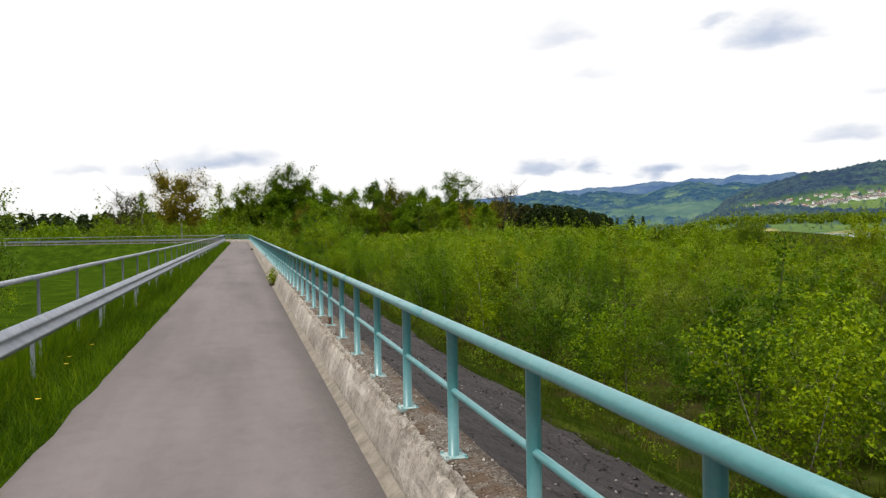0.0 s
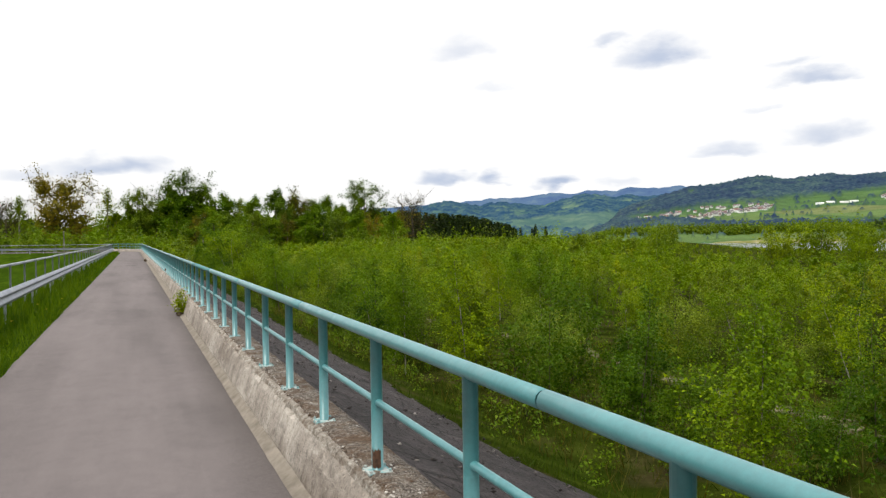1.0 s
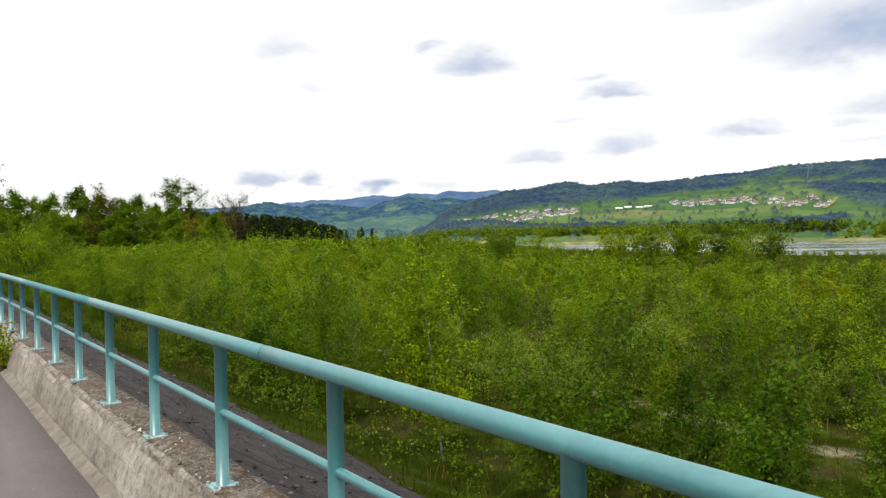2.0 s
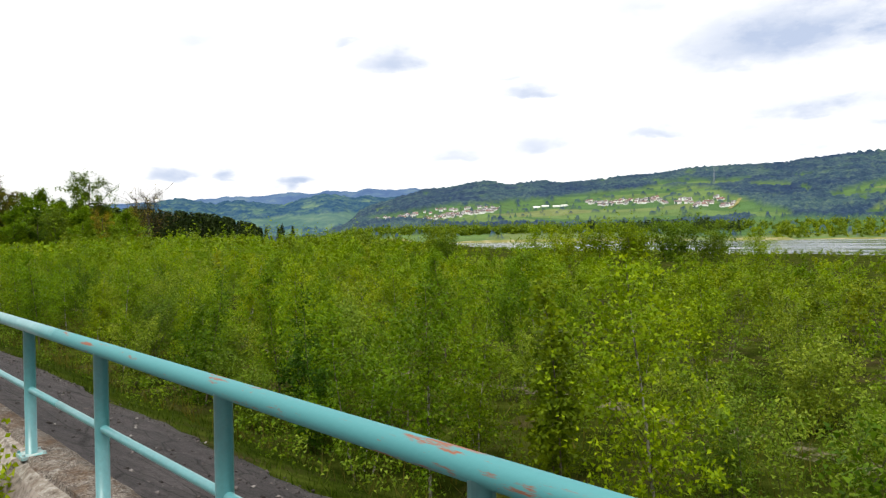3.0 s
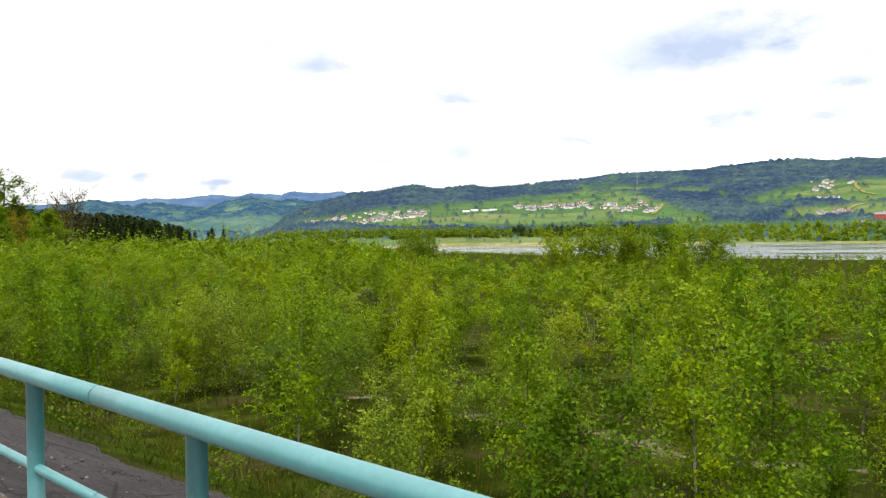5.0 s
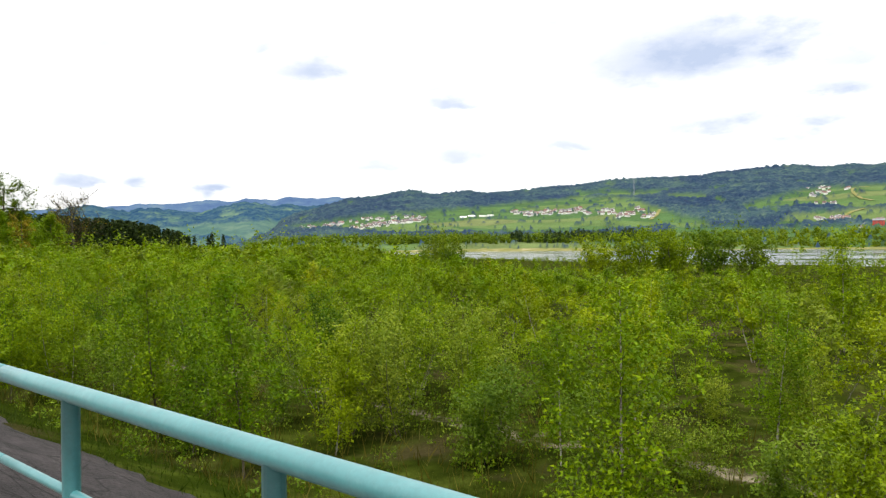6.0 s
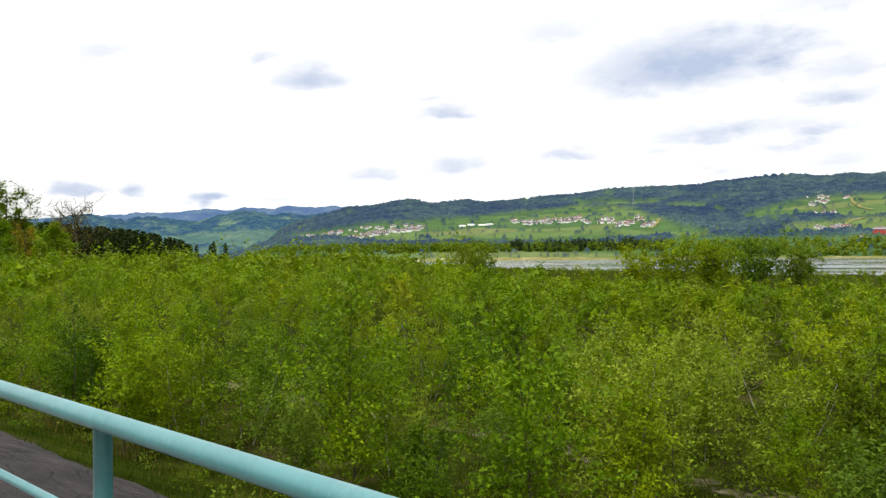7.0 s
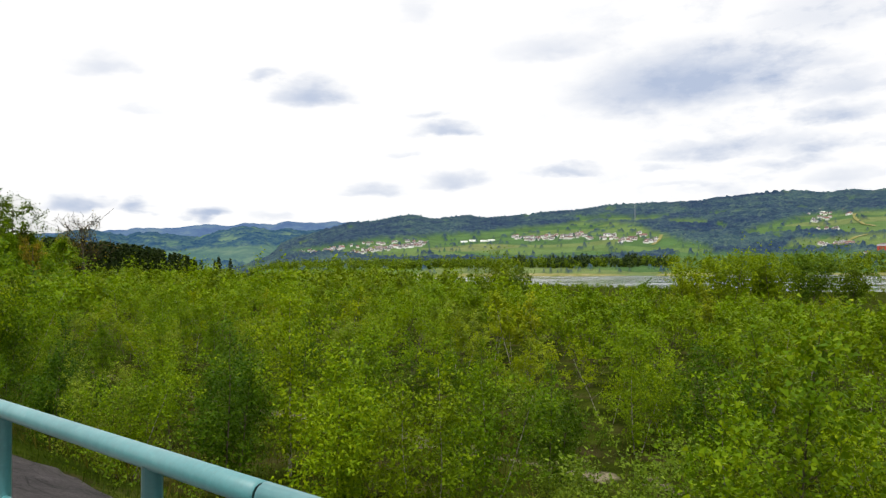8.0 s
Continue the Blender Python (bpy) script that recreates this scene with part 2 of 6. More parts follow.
    chalk = a.mix(.35, chalk, a.ramp(a.noise(48, 4, .7), [(.3, .62), (.7, 1.3)]), "MULTIPLY")
    c = a.mix(a.math("MULTIPLY", speck, gate), chalk, (.16, .062, .03))
    a.colour(c).rough(a.ramp(a.noise(9, 4), [(.3, .34), (.7, .56)])).bump(a.noise(70, 3), .12, .002)
    M["paint"] = a.m
    a = Mat("worn_plate_paint", .7, spec=.3)
    bare = a.ramp(a.noise(30, 6, .75), [(.40, 0.0), (.58, .85)])
    a.colour(a.mix(bare, (.13, .32, .33), (.42, .41, .38))).bump(a.noise(80, 4), .4, .004)
    M["plate"] = a.m
    a = Mat("rusted_paint", .6, spec=.4)
    speck = a.ramp(a.noise(24, 6, .75, stretch=(1, .13, 1)), [(.565, 0.0), (.62, 1.0)])
    a.colour(a.mix(speck, (.050, .205, .216), (.20, .058, .024))).bump(a.noise(60, 3), .3, .003)
    M["rusted"] = a.m
    a = Mat("bare_rust", .85, spec=.3)
    a.colour(a.ramp(a.noise(40, 5), [(.3, (.035, .022, .016)), (.7, (.13, .065, .035))])).bump(a.noise(90, 4), .5, .004)
    M["rust"] = a.m
    # galvanised steel
    a = Mat("galvanised_steel", .55, metal=.35, spec=.4)
    a.colour(a.ramp(a.noise(5, 5, .6), [(.3, (.22, .24, .28)), (.7, (.36, .38, .42))])).rough(a.ramp(a.noise(16, 4), [(.3, .38), (.7, .58)]))
    a.bump(a.noise(4, 3), .15, .01)
    M["zinc"] = a.m
    # soil, grass, track: the ground sheet changes with its own noise and with its distance from the crest (an attribute)
    a = Mat("ground", 1.0, spec=.0)
    at = a.nt.nodes.new("ShaderNodeAttribute")
    at.attribute_name = "cover"
    sep = a.nt.nodes.new("ShaderNodeSeparateColor")
    a.nt.links.new(at.outputs["Color"], sep.inputs[0])
    grass = a.ramp(a.noise(.9, 6, .65), [(.3, (.010, .015, .002)), (.5, (.026, .037, .004)), (.7, (.066, .084, .012))])
    grass = a.mix(.7, grass, a.ramp(a.noise(26, 4, .7), [(.3, .55), (.7, 1.3)]), "MULTIPLY")
    dry = a.ramp(a.noise(11, 6, .7), [(.3, (.028, .023, .010)), (.7, (.085, .066, .030))])
    c = a.mix(a.ramp(a.noise(.55, 5, .65), [(.52, 0.0), (.68, .8)]), grass, dry)
    lawn = a.ramp(a.noise(.5, 7, .7), [(.3, (.016, .030, .003)), (.5, (.030, .058, .004)), (.7, (.056, .092, .006))])
    lawn = a.mix(.6, lawn, a.ramp(a.noise(40, 4, .7), [(.3, .6), (.7, 1.25)]), "MULTIPLY")
    c = a.mix(sep.outputs[1], c, lawn)
    sand = a.ramp(a.noise(3, 6, .7), [(.3, (.14, .118, .072)), (.7, (.27, .235, .16))])
    edge = a.math("ADD", sep.outputs[0], a.math("MULTIPLY", a.math("SUBTRACT", a.noise(1.2, 5, .7), .5), .9))
    c = a.mix(a.ramp(edge, [(.45, 0.0), (.58, 1.0)]), c, sand)
    a.colour(c).bump(a.noise(14, 6, .7), .8, .06)
    M["ground"] = a.m
    # bitumen-coated slope, grey and cracked
    a = Mat("slope_lining", .9, spec=.3)
    base = a.ramp(a.noise(1.3, 6, .65), [(.3, (.034, .029, .030)), (.7, (.094, .080, .080))])
    c = a.mix(.9, base, a.ramp(a.noise(26, 7, .8), [(.36, .3), (.5, 1.0), (.68, 1.8)]), "MULTIPLY")
    c = a.mix(.6, c, a.ramp(a.noise(5, 6, .75, stretch=(1, .35, 1)), [(.36, .5), (.6, 1.15)]), "MULTIPLY")
    crack = a.ramp(a.voronoi(1.5, stretch=(1.6, .5, 1), feature="DISTANCE_TO_EDGE"), [(0, .12), (.03, 1)])
    c = a.mix(.85, c, crack, "MULTIPLY")
    a.colour(c).bump(a.mix(.35, a.noise(22, 7, .8), a.voronoi(13)), 1.0, .14)
    M["lining"] = a.m
    M["leaf_birch"] = leaf_material("birch_leaf", (.088, .155, .002), (.150, .245, .003), (.250, .345, .006))
    M["leaf_aspen"] = leaf_material("aspen_leaf", (.072, .145, .002), (.125, .218, .003), (.210, .305, .008))
    M["leaf_willow"] = leaf_material("willow_leaf", (.098, .155, .016), (.162, .235, .028), (.280, .355, .070), .3)
    M["leaf_young"] = leaf_material("young_leaf", (.140, .200, .003), (.205, .280, .004), (.290, .360, .010))
    M["leaf_amber"] = leaf_material("amber_leaf", (.115, .158, .003), (.175, .222, .005), (.240, .286, .009))
    M["leaf_bronze"] = leaf_material("bronze_leaf", (.13, .112, .014), (.205, .172, .022), (.28, .235, .036))
    M["leaf_alder"] = leaf_material("alder_leaf", (.036, .084, .003), (.062, .128, .005), (.108, .186, .010))
    M["soft_birch"] = leaf_material("birch_thicket", (.112, .195, .002), (.146, .240, .003), (.192, .285, .005))
    M["soft_aspen"] = leaf_material("aspen_thicket", (.096, .180, .002), (.124, .216, .003), (.160, .252, .006))
    M["soft_willow"] = leaf_material("willow_thicket", (.125, .190, .018), (.158, .228, .026), (.210, .282, .046), .3)
    M["soft_young"] = leaf_material("young_thicket", (.166, .232, .003), (.200, .274, .004), (.240, .312, .007))
    M["leaf_dark"] = leaf_material("dark_leaf", (.068, .122, .010), (.112, .182, .014), (.165, .240, .024))
    M["leaf_mid"] = leaf_material("mid_leaf", (.075, .125, .006), (.120, .185, .008), (.185, .250, .016))
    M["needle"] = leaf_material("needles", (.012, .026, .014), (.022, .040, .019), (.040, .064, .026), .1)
    # copy of the needles for the far shore, haze mixed in as paler, bluer colour
    M["needle_hazed"] = leaf_material("hazed_needles", (.020, .042, .028), (.034, .062, .036), (.060, .095, .046), .1)
    M["blade"] = leaf_material("grass_blade", (.034, .078, .002), (.066, .132, .003), (.118, .188, .006), .4)
    M["leaf_weed"] = leaf_material("weed_leaf", (.26, .30, .004), (.36, .40, .006), (.50, .50, .012))
    M["blade_toe"] = leaf_material("slope_grass", (.030, .052, .003), (.055, .088, .004), (.100, .130, .010), .3)
    M["blade_dry"] = leaf_material("dry_blade", (.07, .06, .015), (.12, .10, .03), (.20, .165, .06), .25)
    a = Mat("birch_bark", .8, spec=.2)
    mark = a.ramp(a.noise(22, 4, .7, stretch=(1, 1, .4)), [(.45, 0.0), (.58, 1.0)])
    a.colour(a.mix(mark, (.36, .33, .27), (.075, .06, .045)))
    M["bark_pale"] = a.m
    a = Mat("grey_bark", .9, spec=.2)
    a.colour(a.ramp(a.noise(24, 5, .7, stretch=(1, 1, .3)), [(.3, (.055, .045, .032)), (.7, (.15, .125, .09))]))
    M["bark"] = a.m
    a = Mat("twig_bark", .9, spec=.1)
    a.colour(a.ramp(a.noise(20, 4), [(.3, (.030, .026, .012)), (.7, (.075, .064, .030))]))
    M["twig"] = a.m
    a = Mat("yellow_petals", .6)
    a.colour((.75, .52, .02))
    M["petal"] = a.m
    # lake
    a = Mat("water", .08, spec=.9)
    a.colour((.16, .175, .18))
    calm = a.ramp(a.noise(.011, 5, .65), [(.38, .12), (.46, .6), (.58, 1.0)])
    ripple = a.mix(.5, a.noise(.35, 4, .6), a.noise(.06, 3, .5))
    a.bump(a.math("MULTIPLY", ripple, calm), 1.0, .8)
    a.rough(a.ramp(a.noise(.011, 5, .65), [(.42, .05), (.6, .22)]))
    M["water"] = a.m
    a = Mat("gravel_bank", .95, spec=.15)
    a.colour(a.ramp(a.noise(.06, 6, .7), [(.36, (.125, .135, .028)), (.54, (.19, .18, .058)), (.66, (.33, .29, .18))]))
    M["gravel"] = a.m
    # hill: woods and meadows told apart by the mesh's own attribute
    a = Mat("hillside", .95, spec=.1)
    at = a.nt.nodes.new("ShaderNodeAttribute")
    at.attribute_name = "cover"
    sep = a.nt.nodes.new("ShaderNodeSeparateColor")
    a.nt.links.new(at.outputs["Color"], sep.inputs[0])
    field = a.ramp(a.voronoi(.009, stretch=(.5, .5, 6), out="Color"), [(0, (.036, .088, .030)), (.4, (.066, .126, .036)), (.75, (.098, .152, .044)), (1, (.142, .160, .060))])
    field = a.mix(.7, field, a.ramp(a.noise(.02, 6, .65), [(.3, .6), (.7, 1.3)]), "MULTIPLY")
    # the woods' blue tint is distance haze put into the colour
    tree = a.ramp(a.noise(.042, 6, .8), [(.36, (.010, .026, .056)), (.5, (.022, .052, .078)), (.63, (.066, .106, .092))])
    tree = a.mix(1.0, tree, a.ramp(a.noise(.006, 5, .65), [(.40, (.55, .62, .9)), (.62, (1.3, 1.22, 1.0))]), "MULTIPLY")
    a.colour(a.mix(sep.outputs[0], field, tree))
    a.bump(a.noise(.06, 4, .7), .8, 9)
    M["hill"] = a.m
    # the air's blue haze is painted into this range's base colour
    a = Mat("hazed_distant_hill", 1.0, spec=.0)
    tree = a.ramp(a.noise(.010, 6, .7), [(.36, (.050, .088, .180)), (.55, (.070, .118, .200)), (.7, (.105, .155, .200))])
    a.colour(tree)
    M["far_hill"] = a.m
    a = Mat("white_render", .9)
    a.colour(a.ramp(a.rand(), [(0, (.84, .82, .80)), (.5, (.92, .92, .92)), (1, (.86, .84, .78))]))
    M["render"] = a.m
    a = Mat("roof_tiles", .8)
    a.colour(a.ramp(a.rand(), [(0, (.20, .10, .085)), (.3, (.11, .075, .07)), (.5, (.12, .12, .13)), (.8, (.17, .12, .11)), (1, (.22, .22, .24))]))
    M["roof"] = a.m
    a = Mat("red_paint", .7)
    a.colour(a.ramp(a.noise(.5, 3), [(.3, (.35, .05, .04)), (.7, (.48, .07, .05))]))
    M["redwall"] = a.m
    a = Mat("window_glass", .1)
    a.colour((.05, .06, .08))
    M["glass"] = a.m
    a = Mat("timber", .85)
    a.colour(a.ramp(a.noise(9, 4, stretch=(1, 1, .2)), [(.3, (.22, .19, .16)), (.7, (.36, .33, .29))]))
    M["timber"] = a.m
    a = Mat("concrete_crumbs", .95, spec=.2)
    a.colour(a.ramp(a.rand("Island"), [(0, (.10, .062, .038)), (.35, (.16, .12, .09)), (.6, (.34, .30, .255)), (1, (.55, .52, .47))]))
    M["crumb"] = a.m
    a = Mat("dark_clods", .95, spec=.2)
    a.colour(a.ramp(a.rand("Island"), [(0, (.016, .013, .012)), (.6, (.05, .043, .040)), (.9, (.12, .105, .10)), (1, (.26, .24, .22))]))
    M["clod"] = a.m
    a = Mat("dark_soil", .95, spec=.1)
    a.colour(a.ramp(a.noise(18, 5), [(.3, (.04, .03, .02)), (.7, (.12, .09, .06))]))
    M["soil"] = a.m
    return M


M = make_materials()


# ---- building helpers ----
def mesh_from(name, verts, faces, mats, smooth=False, mat_ids=None):
    me = bpy.data.meshes.new(name)
    me.from_pydata([tuple(v) for v in verts], [], faces)
    for m in (mats if isinstance(mats, (list, tuple)) else [mats]):
        me.materials.append(m)
    if mat_ids is not None:
        me.polygons.foreach_set("material_index", mat_ids)
    if smooth:
        me.polygons.foreach_set("use_smooth", [True] * len(me.polygons))
    me.update()
    return me


def put(name, me, parent=None, at=None, label=""):
    ob = new(name, me)
    if parent is not None:
        ob.parent = parent
    if at is not None:
        ob.matrix_basis = at
    if label:
        ob["label"] = label
    return ob


def copy_at(ob, m):
    """A copy at the pose m, whatever the scale of the first one."""
    return copy_thing(ob, m @ Matrix.Diagonal((1 / ob.scale.x, 1 / ob.scale.y, 1 / ob.scale.z, 1)))


def empty(name, at=None):
    ob = new(name)
    ob.empty_display_size = .2
    if at is not None:
        ob.matrix_basis = at
    return ob


class Geo:
    """Collects vertices and faces of one mesh."""

    def __init__(self):
        self.v, self.f, self.mi = [], [], []

    def add(self, verts, faces, mi=0):
        n = len(self.v)
        self.v.extend(verts)
        self.f.extend([tuple(i + n for i in f) for f in faces])
        self.mi.extend([mi] * len(faces))

    def box(self, lo, hi, mi=0):
        x0, y0, z0 = lo
        x1, y1, z1 = hi
        self.add([(x0, y0, z0), (x1, y0, z0), (x1, y1, z0), (x0, y1, z0), (x0, y0, z1), (x1, y0, z1), (x1, y1, z1), (x0, y1, z1)],
                 [(0, 3, 2, 1), (4, 5, 6, 7), (0, 1, 5, 4), (1, 2, 6, 5), (2, 3, 7, 6), (3, 0, 4, 7)], mi)

    def tube(self, points, radii, sides=6, cap=True, mi=0):
        pts = [Vector(p) for p in points]
        if isinstance(radii, (int, float)):
            radii = [radii] * len(pts)
        verts, faces = [], []
        for i, p in enumerate(pts):
            d = (pts[min(i + 1, len(pts) - 1)] - pts[max(i - 1, 0)]).normalized()
            side = d.cross(Vector((0, 0, 1)))
            if side.length < .05:
                side = d.cross(Vector((1, 0, 0)))
            side.normalize()
            up = side.cross(d)
            for k in range(sides):
                a = 2 * math.pi * k / sides
                verts.append(p + (side * math.cos(a) + up * math.sin(a)) * radii[i])
        for i in range(len(pts) - 1):
            for k in range(sides):
                k2 = (k + 1) % sides
                faces.append((i * sides + k, i * sides + k2, (i + 1) * sides + k2, (i + 1) * sides + k))
        if cap:
            faces.append(tuple(range(sides)))
            faces.append(tuple(reversed(range((len(pts) - 1) * sides, len(pts) * sides))))
        self.add([tuple(v) for v in verts], faces, mi)

    def mesh(self, name, mats, smooth=False):
        return mesh_from(name, self.v, self.f, mats, smooth, self.mi if isinstance(mats, (list, tuple)) else None)


def crest(s, off):
    """A place on the crest: s metres along its axis, off metres to the right of x = 0; returns x, y and the heading."""
    if s <= BEND_Y:
        return off, s, 0.0
    arc = (s - BEND_Y) / BEND_R
    if arc <= radians(96):
        cx = -BEND_R
        return cx + (BEND_R + off) * math.cos(arc), BEND_Y + (BEND_R + off) * math.sin(arc), arc
    a = radians(96)
    more = s - BEND_Y - a * BEND_R
    return (-BEND_R + (BEND_R + off) * math.cos(a) - more * math.sin(a),
            BEND_Y + (BEND_R + off) * math.sin(a) + more * math.cos(a), a)


def crest_pose(s, off, z=0.0):
    x, y, h = crest(s, off)
    return Matrix.Translation((x, y, z + rise(s))) @ Matrix.Rotation(h, 4, "Z")


# ---- ground, lake and hills ----
def uncrest(x, y):
    """Along and across the crest, for a place on the plan."""
    if y <= BEND_Y:
        return y, x
    a = math.atan2(y - BEND_Y, x + BEND_R)
    end = radians(96)
    if a < 0:
        return BEND_Y, x
    if a <= end:
        return BEND_Y + a * BEND_R, math.hypot(x + BEND_R, y - BEND_Y) - BEND_R
    ex, ey = -BEND_R + BEND_R * math.cos(end), BEND_Y + BEND_R * math.sin(end)
    along = -(x - ex) * math.sin(end) + (y - ey) * math.cos(end)
    across = (x - ex) * math.cos(end) + (y - ey) * math.sin(end)
    return BEND_Y + end * BEND_R + max(along, 0), across


def shore_x(y):
    return float(np.interp(y, [-400, 90, 200, 690, 1500], [170, 192, 232, 620, 1150]))


def plain(x, y):
    """The flood plain beside the dam."""
    z = -2.25 + .28 * noise.noise(Vector((x * .09, y * .09, 0))) + .10 * noise.noise(Vector((x * .5, y * .5, 3)))
    d = (x - shore_x(y)) * .75
    if d > -30:
        z -= 7.0 * min((d + 30) / 60, 1.0)
    return z


def ground_z(x, y):
    s, off = uncrest(x, y)
    top = rise(s)
    if -2.9 <= off <= .22:
        return top - .06
    if off > 0:
        return max(top + .02 - .42 * (off - .22), plain(x, y))
    if off > -4.4:
        return top - .03 - .13 * min((-2.9 - off) / 1.0, 1.0)
    return max(top - .16 - .42 * (-4.4 - off), -3.4 + .25 * noise.noise(Vector((x * .06, y * .06, 7))))


def steps(lo, hi, *zones):
    """Coordinates from lo to hi; zones are (from, to, step), outside which the steps grow."""
    out, p = [], lo
    while p < hi:
        out.append(p)
        step = None
        for a, b, d in zones:
            if a <= p < b:
                step = d
        if step is None:
            near = min(min(abs(p - a), abs(p - b)) for a, b, d in zones)
            step = max(1.2, near * .16)
            for a, b, d in zones:
                if p < a < p + step:
                    step = a - p
        p += step
    return out + [hi]


def build_ground():
    xs = steps(-2400, 2400, (-14, 14, .5), (14, 40, 1.6))
    ys = steps(-2400, 2400, (-10, 75, .8), (75, 190, 2.0))
    nx = len(xs)
    verts = [(x, y, ground_z(x, y)) for y in ys for x in xs]
    faces = [(j * nx + i, j * nx + i + 1, (j + 1) * nx + i + 1, (j + 1) * nx + i) for j in range(len(ys) - 1) for i in range(nx - 1)]
    me = mesh_from("ground", verts, faces, M["ground"], True)
    col = me.attributes.new("cover", "FLOAT_COLOR", "POINT")
    data = []
    for x, y, z in verts:
        s, off = uncrest(x, y)
        wob = 1.2 * noise.noise(Vector((y * .06, 2.0, 0)))
        track = max(0.0, 1 - abs(off - 12.6 - wob) / 1.9) if -20 < y < 130 else 0.0
        lawn = 1.0 if off < -2 else max(0.0, 1 - abs(off - 4.9) / 1.3) * .3
        data += [track * .54, lawn, 0, 1]
    col.data.foreach_set("color", data)
    tagged(put("ground", me), "green flood plain and grassy banks round the dam", "ground", kind="structure")


build_ground()

water = Geo()
water.add([(120, -1800, -7.0), (2300, -1800, -7.0), (2300, 2300, -7.0), (120, 2300, -7.0)], [(0, 1, 2, 3)])
tagged(put("water", water.mesh("water", M["water"])), "grey wide lake with a rippled surface", "lake", kind="structure")

HUB = (0.0, 25.0)


def tri(x, y, z):
    return noise.noise(Vector((x, y, z)))


def skyline(table, az):
    return float(np.interp(-az, [-a for a, e in table], [e for a, e in table]))


NEAR_SKY = [(-27, -.2), (-33, .2), (-35.63, 1.15), (-36.18, 1.57), (-36.7, 2.17), (-37.55, 2.56), (-38.83, 2.9), (-40.34, 3.33), (-41.65, 3.76), (-42.52, 3.84), (-43.61, 3.88), (-44.48, 4.01), (-45.36, 4.22), (-46.46, 4.36), (-47.34, 4.24), (-48.43, 4.02), (-49.31, 4.14), (-50.85, 4.31), (-52.38, 4.07), (-54.56, 4.23), (-55.86, 4.38), (-57.58, 4.51), (-59.53, 4.59), (-61.8, 4.91), (-63.85, 4.96), (-65.87, 4.97), (-68.23, 5), (-69.38, 5.19), (-70.89, 5.24), (-72.73, 5.42), (-74.52, 5.48), (-75.22, 5.4), (-75.91, 5.22), (-76.93, 5.22), (-77.94, 5.34), (-79.18, 5.19),
            (-84, 5.3), (-92, 4.6), (-112, 2.0), (-135, .4)]
MID_SKY = [(-10, .6), (-16, 1.7), (-20.46, 2.37), (-22.22, 2.86), (-23.12, 3.05), (-24.02, 2.96), (-25.13, 2.69), (-25.88, 2.65), (-26.83, 2.87), (-27.79, 2.87), (-29.34, 2.68), (-30.53, 2.6), (-31.74, 2.89), (-32.97, 3.24), (-34.21, 3.37), (-35.87, 3.2), (-37.56, 3.12), (-39.27, 3.11), (-40.99, 3.2), (-42.73, 3.1), (-47, 2.2), (-52, 1.2)]
FAR_SKY = [(8, .5), (-6, 1.2), (-14, 2.2), (-19.1, 2.7), (-20.47, 2.78), (-21.86, 2.89), (-25.13, 3.05), (-26.64, 3.29), (-28.57, 3.31), (-29.55, 3.34), (-30.55, 3.56), (-31.35, 3.61), (-32.56, 3.57), (-33.38, 3.53), (-34.21, 3.77), (-35.04, 3.67), (-36.72, 3.76), (-37.99, 3.87), (-39.7, 3.76), (-40.57, 3.93), (-41.87, 3.8), (-43.61, 3.71), (-45.35, 3.52), (-52, 2.0)]
NEAR_R0, NEAR_R1 = 1150.0, 2450.0


def near_height(az, r):
    """The wooded hill across the lake, without its trees."""
    e = skyline(NEAR_SKY, az)
    top = 1.6 + math.tan(radians(e - .12)) * NEAR_R1
    t = (r - NEAR_R0) / (NEAR_R1 - NEAR_R0)
    if t <= 1:
        g = max(t, 0) ** 1.08
        fold = 14 * math.sin(math.pi * max(t, 0)) * tri(az * .22, r * .002, 1)
        return -7.6 + (top + 7.6) * g + fold
    return top - (top + 4) * ((t - 1) / .5) ** 1.4


